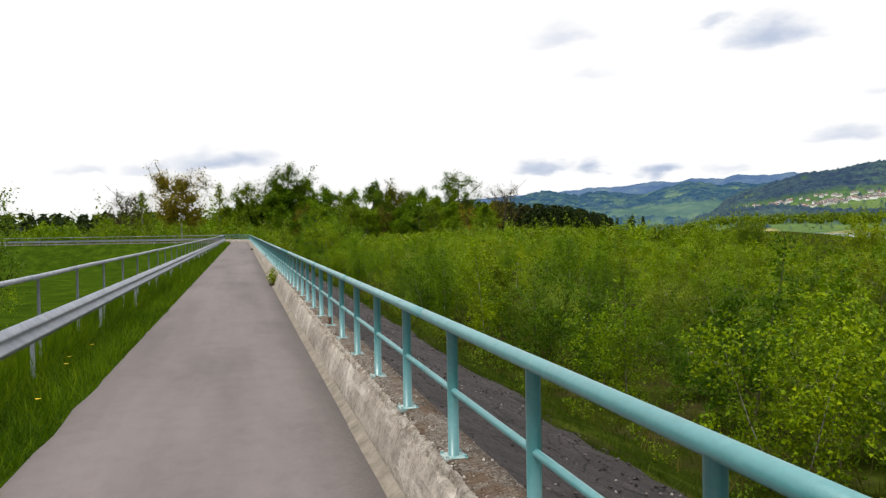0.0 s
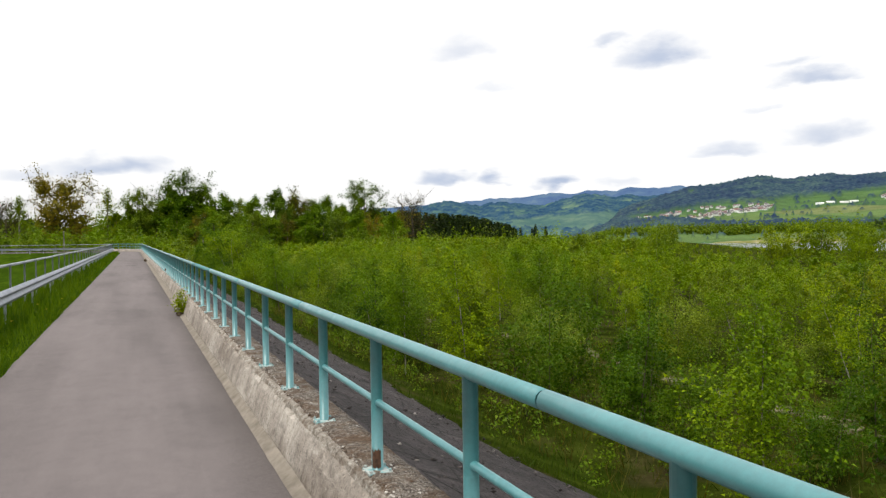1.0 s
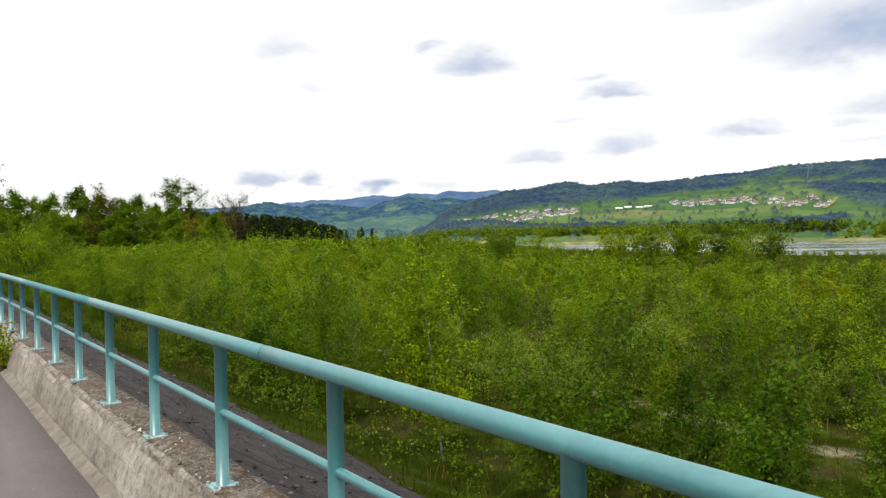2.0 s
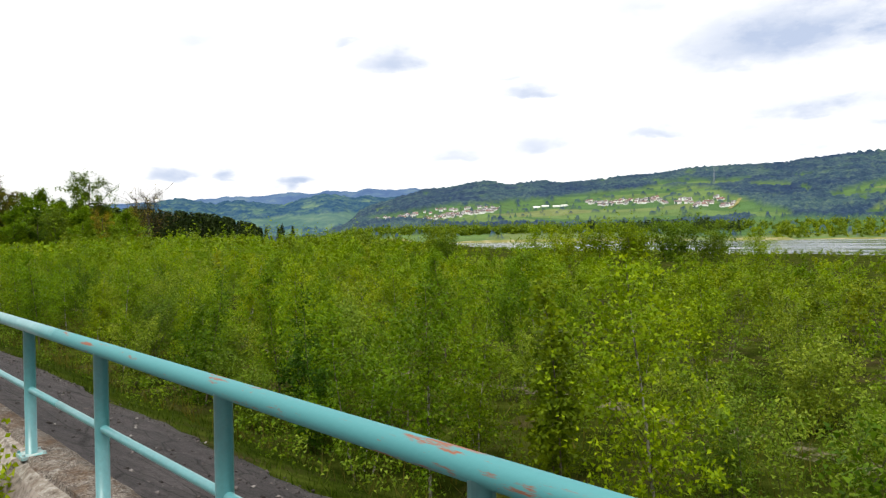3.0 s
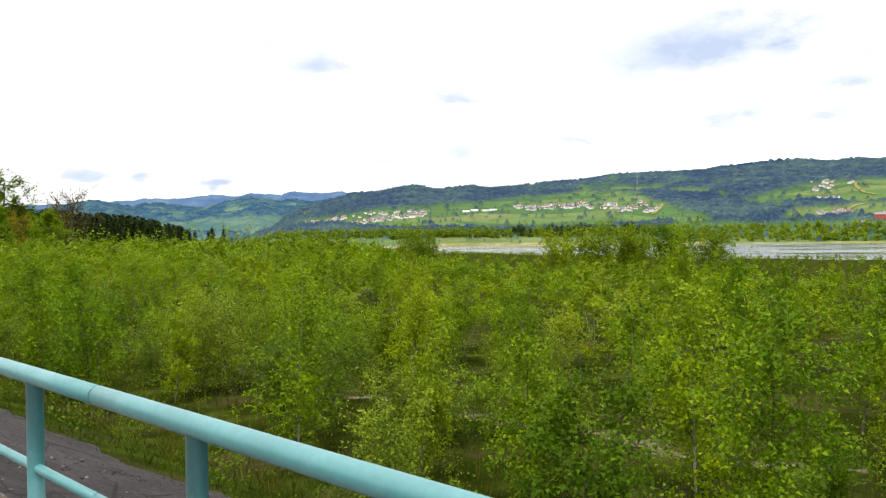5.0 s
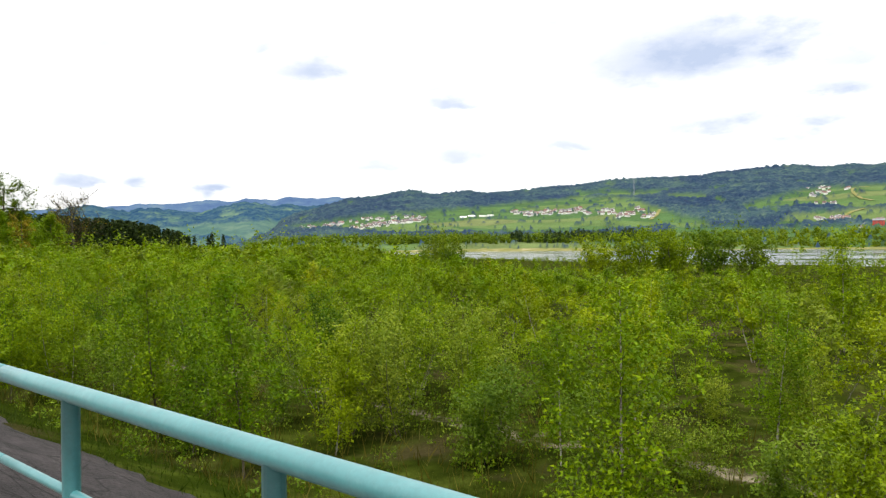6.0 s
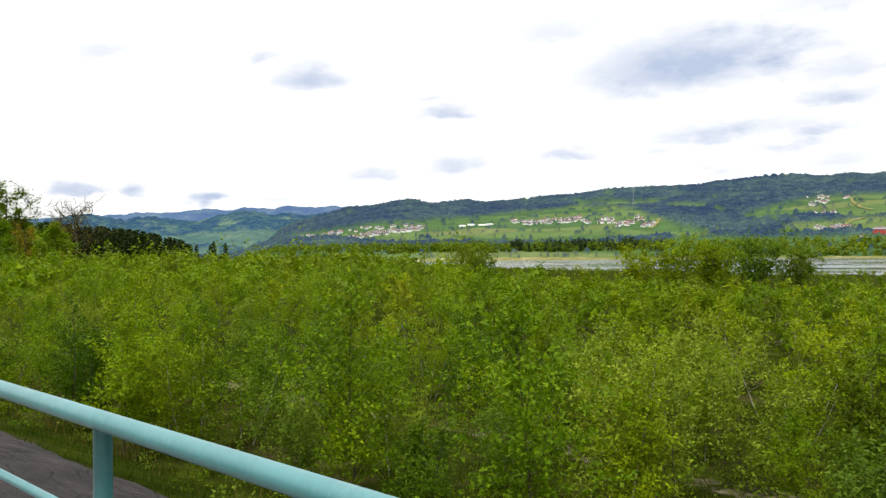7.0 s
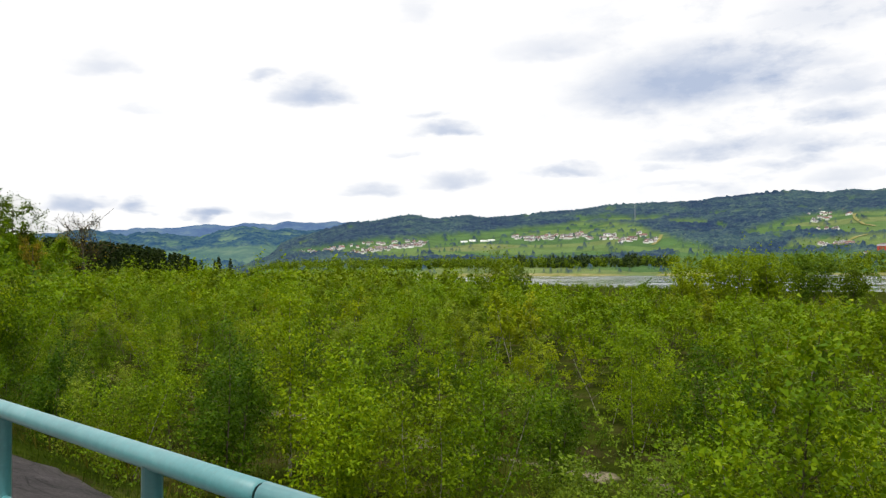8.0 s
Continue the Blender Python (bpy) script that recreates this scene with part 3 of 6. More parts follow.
# meadows on the hill: azimuth, lower and upper edge (degrees above the horizon from the dam)
MEADOWS = [
    [(-37.3, 1.44, 1.48), (-38.4, 1.39, 1.69), (-40.1, 1.42, 1.94), (-42.3, 1.27, 2.27), (-44.5, 0.99, 2.48), (-47.1, 1.01, 2.63), (-48.9, 1.03, 2.74), (-50.6, 1.01, 2.85), (-51.9, 1.0, 2.92), (-53.2, 0.98, 3.08), (-55.4, 0.91, 3.26), (-57.6, 0.84, 3.43), (-59.5, 0.9, 3.61), (-61.8, 1.08, 3.59), (-63.4, 1.18, 3.38), (-64.4, 1.29, 3.01), (-65.4, 1.31, 2.57), (-66.6, 1.25, 2.12), (-68.2, 1.22, 1.63), (-68.8, 1.25, 1.25)],
    [(-59.5, 3.69, 3.95), (-61.8, 3.72, 4.1), (-63.8, 3.58, 3.87), (-65.1, 3.71, 4.04), (-66.0, 3.93, 3.97)],
    [(-66.0, 3.47, 3.56), (-67.0, 3.36, 3.61), (-68.6, 3.31, 3.43)],
    [(-70.7, 2.43, 2.51), (-72.0, 2.47, 2.95), (-73.4, 2.5, 3.29), (-74.9, 2.53, 3.63), (-76.2, 2.6, 3.76), (-77.6, 2.4, 3.77), (-79.2, 2.38, 3.73), (-80.8, 2.5, 3.61)],
    [(-73.2, 1.16, 1.2), (-74.2, 1.22, 1.93), (-75.6, 1.26, 2.04), (-76.9, 1.46, 2.0), (-77.6, 1.52, 2.17), (-79.2, 1.25, 2.23), (-80.8, 1.21, 2.1)],
    [(-34, -1, .45), (-50, -1, .5), (-65, -1, .55), (-66.5, -1, 1.25), (-72, -1, .95), (-98, -1, 1.1)],
]
LOW_MEADOW = [(-28.5, 1.18, 1.51), (-30.9, 1.13, 1.76), (-33.4, 1.12, 1.92), (-35.9, 1.23, 2.09), (-36.4, 1.31, 1.91)]


def woods(az, r):
    """How far a place on the hill is wooded, 0 to 1."""
    el = math.degrees(math.atan2(near_height(az, r) - 1.7, r))
    n = .6 * tri(az * .7, r * .006, 9) + .4 * tri(az * 2.2, r * .02, 4) + .3 * tri(az * 5, r * .04, 2)
    open_ = -1.0
    for band in MEADOWS:
        if band[0][0] >= az >= band[-1][0]:
            lo = float(np.interp(-az, [-b[0] for b in band], [b[1] for b in band]))
            hi = float(np.interp(-az, [-b[0] for b in band], [b[2] for b in band]))
            open_ = max(open_, min(el - lo, hi - el) * 6)
    v = -open_ + n * 1.5
    if open_ < -.2 and tri(az * .8, r * .007, 51) > .55:
        v -= 1.3
    hedge = abs(tri(az * .45 + r * .0012, r * .010, 31)) + .25 * abs(tri(az * 2.2, r * .02, 12))
    if hedge < .042 or tri(az * 1.5, r * .015, 41) > .54:
        v = max(v, .6)
    return min(max(v * .8 + .5, 0.0), 1.0)


def polar(az, r, z):
    a = radians(az)
    return (HUB[0] - math.sin(a) * r, HUB[1] + math.cos(a) * r, z)


def ridge(name, label, material, az0, az1, daz, rs, height, cover=None):
    n = int(round((az0 - az1) / daz)) + 1
    verts, data = [], []
    for r in rs:
        for i in range(n):
            az = az0 - i * daz
            z = height(az, r)
            w = cover(az, r) if cover else 1.0
            if cover and w > .3 and r > rs[0] + 20:
                z += 9 * w * (.3 + 1.0 * abs(tri(az * 9.5, r * .045, 5)) + .5 * random.random())
            verts.append(polar(az, r, z))
            data += [w, w, w, 1]
    faces = [(j * n + i, j * n + i + 1, (j + 1) * n + i + 1, (j + 1) * n + i) for j in range(len(rs) - 1) for i in range(n - 1)]
    me = mesh_from(name, verts, faces, material, True)
    if cover:
        me.attributes.new("cover", "FLOAT_COLOR", "POINT").data.foreach_set("color", data)
    return tagged(put(name, me), label, "hill", kind="structure")


def far_height(table, r1, r0, rough):
    def h(az, r):
        e = skyline(table, az)
        top = 1.6 + math.tan(radians(e)) * r1 * (1 + rough * (tri(az * .9, 3, 8) + .5 * tri(az * 2.6, 1, 8)))
        t = (r - r0) / (r1 - r0)
        if t <= 1:
            return -6 + (top + 6) * max(t, 0) ** .9 + 22 * math.sin(math.pi * max(t, 0)) * tri(az * .5, r * .003, 6)
        return top * (1 - (t - 1) * .9)
    return h


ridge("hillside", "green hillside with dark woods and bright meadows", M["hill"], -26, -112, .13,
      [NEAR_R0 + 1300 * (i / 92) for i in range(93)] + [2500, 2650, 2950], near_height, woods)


def mid_woods(az, r):
    n = tri(az * .5, r * .012, 19) + .8 * tri(az * 1.3, r * .03, 14) + .6 * tri(az * 4, r * .05, 3)
    t = (r - 2500) / 1000
    el = math.degrees(math.atan2(far_height(MID_SKY, 3450, 2500, .05)(az, r) - 1.7, r))
    if LOW_MEADOW[0][0] >= az >= LOW_MEADOW[-1][0]:
        lo, hi = (float(np.interp(-az, [-b[0] for b in LOW_MEADOW], [b[k] for b in LOW_MEADOW])) for k in (1, 2))
        if lo - .1 < el + .06 * n < hi:
            return .1 + .2 * abs(n)
    return min(max(.5 + (.22 + n * 1.2 + (t - .55) * .7) * 1.5, 0.0), 1.0)


# foothill meadows and woods carry distance haze as blue in their colours
a = Mat("hazed_middle_hill", 1.0, spec=.0)
_at = a.nt.nodes.new("ShaderNodeAttribute")
_at.attribute_name = "cover"
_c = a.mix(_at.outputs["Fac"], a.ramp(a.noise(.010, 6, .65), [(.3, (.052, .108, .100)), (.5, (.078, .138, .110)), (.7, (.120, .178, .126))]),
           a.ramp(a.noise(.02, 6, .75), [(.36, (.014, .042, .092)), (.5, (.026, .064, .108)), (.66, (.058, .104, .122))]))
a.colour(_c)
a.bump(a.noise(.03, 4, .7), .7, 14)
M["mid_hill"] = a.m
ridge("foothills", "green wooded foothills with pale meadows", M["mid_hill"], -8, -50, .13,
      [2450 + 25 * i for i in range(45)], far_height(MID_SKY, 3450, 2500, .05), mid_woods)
ridge("distant_mountains", "distant mountain range coloured haze-blue", M["far_hill"], 10, -56, .2,
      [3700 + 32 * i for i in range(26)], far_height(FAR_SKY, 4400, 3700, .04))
# low wooded rises that close the horizon elsewhere
ridge("low_hills", "low dark wooded rises along the horizon", M["hill"], 230, -6, .8, [1500, 1560, 1700, 2000, 2400],
      lambda az, r: -5 + (34 + 7 * tri(az * .1, 0, 3)) * min((r - 1500) / 400, 1) - max(0, r - 2000) * .08, lambda az, r: 1.0)
ridge("low_hills", "low dark wooded rises along the horizon", M["hill"], -108, -134, .8, [1500, 1560, 1700, 2000, 2400],
      lambda az, r: -5 + 40 * min((r - 1500) / 400, 1) - max(0, r - 2000) * .08, lambda az, r: 1.0)


# ---- path, parapet wall and slope lining ----
S_END = BEND_Y + radians(96) * BEND_R + 60
RAIL_END = BEND_Y + 15.0     # where the wall and the turquoise railing end


def along(lo, hi, straight, bend=1.2):
    out, s = [], lo
    while s < hi - 1e-6:
        out.append(s)
        s += straight if s < BEND_Y - 2 else bend
    return out + [hi]


def strip(profile, ss, wobble=None):
    """Sweeps a cross-section (off, z) along the crest."""
    g, n = Geo(), len(profile)
    verts = []
    for s in ss:
        for k, (off, z) in enumerate(profile):
            d = wobble(s, k) if wobble else (0, 0)
            x, y, h = crest(s, off + d[0])
            verts.append((x, y, z + d[1] + rise(s)))
    faces = [(j * n + k, j * n + k + 1, (j + 1) * n + k + 1, (j + 1) * n + k) for j in range(len(ss) - 1) for k in range(n - 1)]
    g.add(verts, faces)
    return g


def path_wobble(s, k):
    if k in (1, 2):
        return (.035 * tri(s * 1.1, 5, k) + .02 * tri(s * 4, 1, k), 0)
    return (0, .006 * tri(s * .5, k, 2))


PATH_SECTION = [(-2.74, -.10), (-2.72, -.004), (-2.63, .0), (-1.9, .012), (-1.4, .016), (-.8, .012), (-.3, .0), (-.05, -.004), (.05, -.004)]
tagged(put("path", strip(PATH_SECTION, along(-34, S_END, .5, 1.0), path_wobble).mesh("path", M["asphalt"], True)),
       "worn grey asphalt cycle path along the dam", "path", kind="structure")


def wall_section(s0, s1, face, top, thick=.36):
    """One cast length of the parapet, with a chipped, uneven arris."""
    rear = face + thick
    prof = [(face - .075, -.05), (face - .066, .08), (face - .046, .16), (face - .024, .24), (face + .006, top - .09), (face + .020, top - .05), (face + .036, top - .016), (face + .066, top)]
    prof += [(face + .07 + (thick - .11) * q / 6, top + .006) for q in range(1, 6)]
    prof += [(rear - .03, top - .004), (rear, top - .03), (rear, -.35)]
    n = len(prof)
    ss, q = [], s0 + .006
    while q < s1 - .006:
        ss.append(q)
        q += .045 if -3 < q < 15 else .12 if q < BEND_Y - 2 else .6
    ss.append(s1 - .006)

    def wob(s, k):
        if 5 <= k <= 7:
            chip = max(0.0, tri(s * 2.6, k * .2, 6) - .02) * .085 + max(0.0, tri(s * 9, k * .4, 8)) * .04
            return (chip + .008 * tri(s * 17, k, 1), .012 * tri(s * 12, k * .8, 2) - chip * .7)
        if 8 <= k <= n - 3:
            return (.006 * tri(s * 15, k, 1), .012 * tri(s * 6, k * .8, 2) + .010 * tri(s * 19, k * 1.7, 5))
        if 1 <= k <= 4:
            return (.006 * tri(s * 5, k * .9, 4) + .004 * tri(s * 14, k * 2.0, 9), 0)
        return (.003 * tri(s * 3, k, 4), 0)

    g = strip(prof, ss, wob)
    g.mi = [2 if (i % (n - 1)) in (5, 6) else 1 if 7 <= (i % (n - 1)) <= n - 3 else 0 for i in range(len(g.f))]
    g.f.append(tuple(range(n)))
    g.f.append(tuple(reversed(range(len(g.v) - n, len(g.v)))))
    g.mi += [0, 0]
    return g.mesh("section", [M["concrete"], M["aggregate"], M["broken"]])


STEP_Y = 20.45
parapet = tagged(empty("parapet_wall"), "weathered low concrete parapet wall with rough top beside the path", "wall", kind="structure")
s = -31.6
while s < RAIL_END - 3:
    e = s + 6.0
    near_step = s < STEP_Y < e
    if near_step:
        put("section", wall_section(s, STEP_Y, -.135, .397), parapet)
        put("section", wall_section(STEP_Y, e, -.045, .385, .28), parapet)
    else:
        put("section", wall_section(s, e, *((-.135, .397, .36) if s < STEP_Y else (-.045, .385, .28))), parapet)
    s = e
FILLET = [(-.290, -.012), (-.276, .010), (-.246, .026), (-.216, .050), (-.196, .054)]
FILLET_FAR = [(-.28, -.012), (-.26, .012), (-.16, .030), (-.068, .085), (-.05, .088)]


def fillet_wobble(s, k):
    return (.005 * tri(s * .9, 0, 3) + .006 * tri(s * 5, 1, k), .003 * tri(s * 7, k, 2)) if k < 3 else (0, 0)


put("fillet", strip(FILLET, along(-31.6, STEP_Y - .02, .25), fillet_wobble).mesh("fillet", M["mortar"], True), parapet, label="pale mortar fillet at the wall foot")
put("fillet", strip(FILLET_FAR, along(STEP_Y + .02, RAIL_END, .5), fillet_wobble).mesh("fillet", M["mortar"], True), parapet, label="pale mortar fillet at the wall foot")


def lining_wobble(s, k):
    if k >= 5:
        return (.28 * tri(s * .35, 4, k) + .16 * tri(s * 1.7, 2, k) + .10 * tri(s * 5, 2, k), -.05 * (k == 7))
    return (0, .02 * tri(s * .8, k * .7, 1))


LINING = [(.16, .0)] + [(.24 + i * .55, .095 - .42 * (.02 + i * .55)) for i in range(7)]
tagged(put("slope_lining", strip(LINING, along(-31, S_END - 8, .4, 1.0), lining_wobble).mesh("slope_lining", M["lining"], True)),
       "dark cracked asphalt lining on the dam slope", "slope", kind="structure")


# ---- turquoise railing ----
RAIL_Z, WALL_Z, MID_Z = 1.134, .397, .774
RAIL_R, POST_R, MID_R = .0352, .0315, .019


def pipe(s0, s1, z, r, gap=.006, sides=14):
    """A length of pipe that follows the crest, with a rounded-off end."""
    g = Geo()
    ss = [s0 + gap] + [s for s in along(s0 + .4, s1 - .3, 1.0, .5)] + [s1 - gap]
    pts = []
    for q in ss:
        x, y, h = crest(q, 0)
        pts.append((x, y, z + rise(q)))
    first, last = Vector(pts[0]), Vector(pts[-1])
    d0, d1 = (Vector(pts[1]) - first).normalized(), (Vector(pts[-2]) - last).normalized()
    pts = [first, first + d0 * .005] + pts[1:-1] + [last + d1 * .005, last]
    rr = [r - .006] + [r] * (len(pts) - 2) + [r - .006]
    g.tube(pts, rr, sides)
    return g


def post_mesh(rusty=False):
    g = Geo()
    z0, z1 = WALL_Z + .008, RAIL_Z - .004
    if rusty:
        # paint flaked off down to rust on one side
        vs, m = [], 9
        for a_, za in ((i * .2 - .8, .018 + .012 * tri(i * .9, 1, 1)) for i in range(m)):
            for z in (za, .055 + .01 * tri(a_ * 3, 2, 2), .115 + .03 * tri(a_ * 4, 5, 2)):
                vs.append(((POST_R + .0015) * math.cos(a_ - 2.1), (POST_R + .0015) * math.sin(a_ - 2.1), z0 + z))
        g.add(vs, [(3 * i + k, 3 * i + 3 + k, 3 * i + 4 + k, 3 * i + 1 + k) for i in range(m - 1) for k in range(2)], 1)
    g.tube([(0, 0, z0), (0, 0, z1)], POST_R, 16)
    return g.mesh("post", [M["paint"], M["rust"]], True)


def plate_mesh():
    g = Geo()
    w, z0, z1 = .066, WALL_Z - .012, WALL_Z + .010
    ring = []
    for z, k in ((z0, w), (z1 - .003, w), (z1, w - .004)):
        for sx, sy in ((-1, -1), (1, -1), (1, 1), (-1, 1)):
            ring.append((sx * k, sy * k, z))
    g.add(ring, [(0, 1, 5, 4), (1, 2, 6, 5), (2, 3, 7, 6), (3, 0, 4, 7), (4, 5, 9, 8), (5, 6, 10, 9), (6, 7, 11, 10), (7, 4, 8, 11), (8, 9, 10, 11)])
    for sx, sy in ((-1, -1), (1, -1), (1, 1), (-1, 1)):
        g.tube([(sx * .054, sy * .054, z1), (sx * .054, sy * .054, z1 + .012)], .009, 6)
    return g.mesh("base_plate", M["plate"])


railing = tagged(empty("railing"), "turquoise painted steel pipe railing on the parapet wall", "railing")
POST, POST_RUSTY, PLATE = post_mesh(), post_mesh(True), plate_mesh()
k = -25
while k * PITCH < RAIL_END:
    at = crest_pose(k * PITCH, 0)
    lean = Matrix.Rotation(radians(random.uniform(-.35, .35)), 4, "X") if k > 40 else Matrix.Identity(4)
    post = put("post", POST_RUSTY if k in (6, 29) else POST, railing, at @ lean, "turquoise post with a rusted foot" if k in (6, 29) else "")
    put("base_plate", PLATE, post)
    k += 1
JOINT = 1.534 * PITCH
n = -9
while JOINT + n * 3 * PITCH < RAIL_END - 1:
    s0 = JOINT + n * 3 * PITCH
    s1 = min(s0 + 3 * PITCH, RAIL_END)
    worn = n == 4
    put("top_rail", pipe(s0, s1, RAIL_Z, RAIL_R).mesh("top_rail", M["rusted"] if worn else M["paint"], True), railing,
        label="turquoise pipe with rust-flecked paint" if worn else "")
    put("middle_rail", pipe(s0 + .02, s1 + .02, MID_Z, MID_R, .003, 10).mesh("middle_rail", M["paint"], True), railing)
    n += 1


# ---- galvanised guardrail and handrail on the other edge ----
def w_beam(s0, s1, off, zc):
    """The corrugated beam of a road guardrail."""
    half = [(.0, .156), (.022, .150), (.040, .120), (.075, .095), (.083, .078), (.075, .060), (.030, .028), (.006, .0)]
    prof = [(x, z) for x, z in half] + [(x, -z) for x, z in reversed(half[:-1])]
    prof = [(off + x, zc + z) for x, z in prof]
    back = [(x - .004, z) for x, z in reversed(prof)]
    return strip(prof + back + [prof[0]], along(s0, s1, 1.3, .7))


G_OFF, G_Z = -3.66, .50
guardrail = tagged(empty("guardrail"), "galvanised corrugated steel guardrail in the grass verge", "guardrail")
s = -34.05
gp = Geo()
gp.box((-.05, -.025, -.95), (-.004, .025, .14))
gp.box((-.055, -.06, -.06), (-.003, .06, .10))
GPOST = gp.mesh("post", M["zinc"])
while s < S_END - 10:
    put("beam", w_beam(s, s + 4.6 + .12, G_OFF + (.004 if int(s) % 2 else 0), G_Z).mesh("beam", M["zinc"], True), guardrail)
    put("post", GPOST, guardrail, crest_pose(s + .05, G_OFF, G_Z))
    s += 4.6
handrail = tagged(empty("handrail"), "galvanised tubular handrail behind the guardrail", "handrail")
hp = Geo()
hp.tube([(0, 0, -.5), (0, 0, 1.12)], .021, 8)
HPOST = hp.mesh("post", M["zinc"], True)


def handrail_run(owner, s, end, off):
    while s < end:
        put("post", HPOST, owner, crest_pose(s, off, 0))
        pts = []
        for q in along(s, s + 2.45, 1.3, .65):
            x, y, h = crest(q, off)
            pts.append((x, y, 1.12 + rise(q) + .012 * tri(q * .3, 1, 1)))
        g = Geo()
        g.tube(pts, .034, 10)
        put("tube", g.mesh("tube", M["zinc"], True), owner)
        s += 2.45


handrail_run(handrail, -33.35, S_END - 10, -3.82)
# past the bend steel rails stand on the outer edge too
outer = tagged(empty("guardrail"), "galvanised corrugated steel guardrail past the bend", "guardrail")
s = RAIL_END
while s < S_END - 14:
    put("beam", w_beam(s, s + 4.72, -.28, G_Z).mesh("beam", M["zinc"], True), outer)
    put("post", GPOST, outer, crest_pose(s + .05, -.28, G_Z))
    s += 4.6
outer_rail = tagged(empty("handrail"), "galvanised tubular handrail past the bend", "handrail")
handrail_run(outer_rail, RAIL_END, S_END - 14, .0)


# ---- plants ----
def fast_mesh(name, verts, faces, mats, mat_ids=None, smooth=False):
    """A mesh from numpy arrays; faces is one array of triangles or quads, or a list of such arrays."""
    me = bpy.data.meshes.new(name)
    verts = np.asarray(verts, np.float32)
    groups = [np.asarray(f, np.int32) for f in (faces if isinstance(faces, list) else [faces]) if len(f)]
    flat = np.concatenate([f.ravel() for f in groups])
    starts, at = [], 0
    for f in groups:
        starts.append(at + np.arange(len(f), dtype=np.int32) * f.shape[1])
        at += f.size
    starts = np.concatenate(starts)
    me.vertices.add(len(verts))
    me.vertices.foreach_set("co", verts.ravel())
    me.loops.add(len(flat))
    me.loops.foreach_set("vertex_index", flat)
    me.polygons.add(len(starts))
    me.polygons.foreach_set("loop_start", starts)
    for m in (mats if isinstance(mats, (list, tuple)) else [mats]):
        me.materials.append(m)
    if mat_ids is not None:
        me.polygons.foreach_set("material_index", np.asarray(mat_ids, np.int32))
    if smooth:
        me.polygons.foreach_set("use_smooth", np.ones(len(starts), bool))
    me.update(calc_edges=True)
    me.validate()
    return me


def unit(v):
    return v / np.maximum(np.linalg.norm(v, axis=1, keepdims=True), 1e-6)


def leaves_at(rng, P, length, width, droop=.3, out=None, plain_leaf=False, face=.0):
    """Diamond leaves, each folded along its rib, at the points P; plain ones are single triangles.
    face: how far the blades turn towards the open air and the light."""
    n = len(P)
    D = rng.normal(size=(n, 3))
    if out is not None:
        D += out * .9
    D[:, 2] -= droop
    D = unit(D)
    turn = rng.normal(size=(n, 3))
    if face:
        away = P - np.array([0, 0, P[:, 2].mean() * .75])
        away[:, :2] -= P[:, :2].mean(0)
        away = unit(away * np.array([1, 1, .8])) + np.array([0, 0, .55])
        turn = np.cross(D, turn * (1 - face) + away * face * 2.2)
    S = unit(np.cross(D, turn)) if not face else unit(turn)
    N = np.cross(D, S)
    l = (length * rng.uniform(.65, 1.3, n))[:, None]
    w = (width * rng.uniform(.7, 1.25, n))[:, None]
    if plain_leaf:
        V = np.stack([P - S * w * .5, P + S * w * .5 + N * w * .2, P + D * l], 1).reshape(-1, 3)
        return V, np.arange(3 * n).reshape(-1, 3)
    V = np.stack([P, P + D * l * .45 + S * w * .5 + N * w * .15, P + D * l, P + D * l * .45 - S * w * .5 + N * w * .15], 1).reshape(-1, 3)
    F = np.arange(4 * n).reshape(-1, 4)
    return V, F


def limb(rng, a, d, length, n=5, bend=.25, lift=.15):
    """A wandering line that starts at a in the direction d."""
    pts, p, d = [np.array(a, float)], np.array(a, float), np.array(d, float) / np.linalg.norm(d)
    for i in range(n):
        d = d + rng.normal(size=3) * bend / n + np.array([0, 0, lift / n])
        d /= np.linalg.norm(d)
        p = p + d * length / n
        pts.append(p.copy())
    return pts


def tube_quads(pts, r0, r1, sides=4):
    V, F = [], []
    n = len(pts)
    for i, p in enumerate(pts):
        d = pts[min(i + 1, n - 1)] - pts[max(i - 1, 0)]
        d = d / max(np.linalg.norm(d), 1e-6)
        s = np.cross(d, [.3, .9, .1])
        s = s / max(np.linalg.norm(s), 1e-6)
        u = np.cross(s, d)
        r = r0 + (r1 - r0) * i / (n - 1)
        for k in range(sides):
            a = 2 * math.pi * k / sides
            V.append(p + (s * math.cos(a) + u * math.sin(a)) * r)
    for i in range(n - 1):
        for k in range(sides):
            k2 = (k + 1) % sides
            F.append((i * sides + k, i * sides + k2, (i + 1) * sides + k2, (i + 1) * sides + k))
    return np.array(V), np.array(F)


def join(pieces):
    V, F, n = [], [], 0
    for v, f in pieces:
        V.append(v)
        F.append(f + n)
        n += len(v)
    return np.concatenate(V), np.concatenate(F)


def shape_of(kind, t):
    """Relative spread of a crown at the share t of its height."""
    if kind == "slender":
        return (.35 + .65 * math.sin(math.pi * min(t * 1.15, 1) ** .8)) * (1 - .55 * t ** 3)
    if kind == "round":
        return math.sqrt(max(0.05, 1 - (2 * t - 1) ** 2)) * .95 + .1
    if kind == "spread":
        return .55 + .6 * t - .75 * max(0, t - .72)
    return 1 - .85 * t


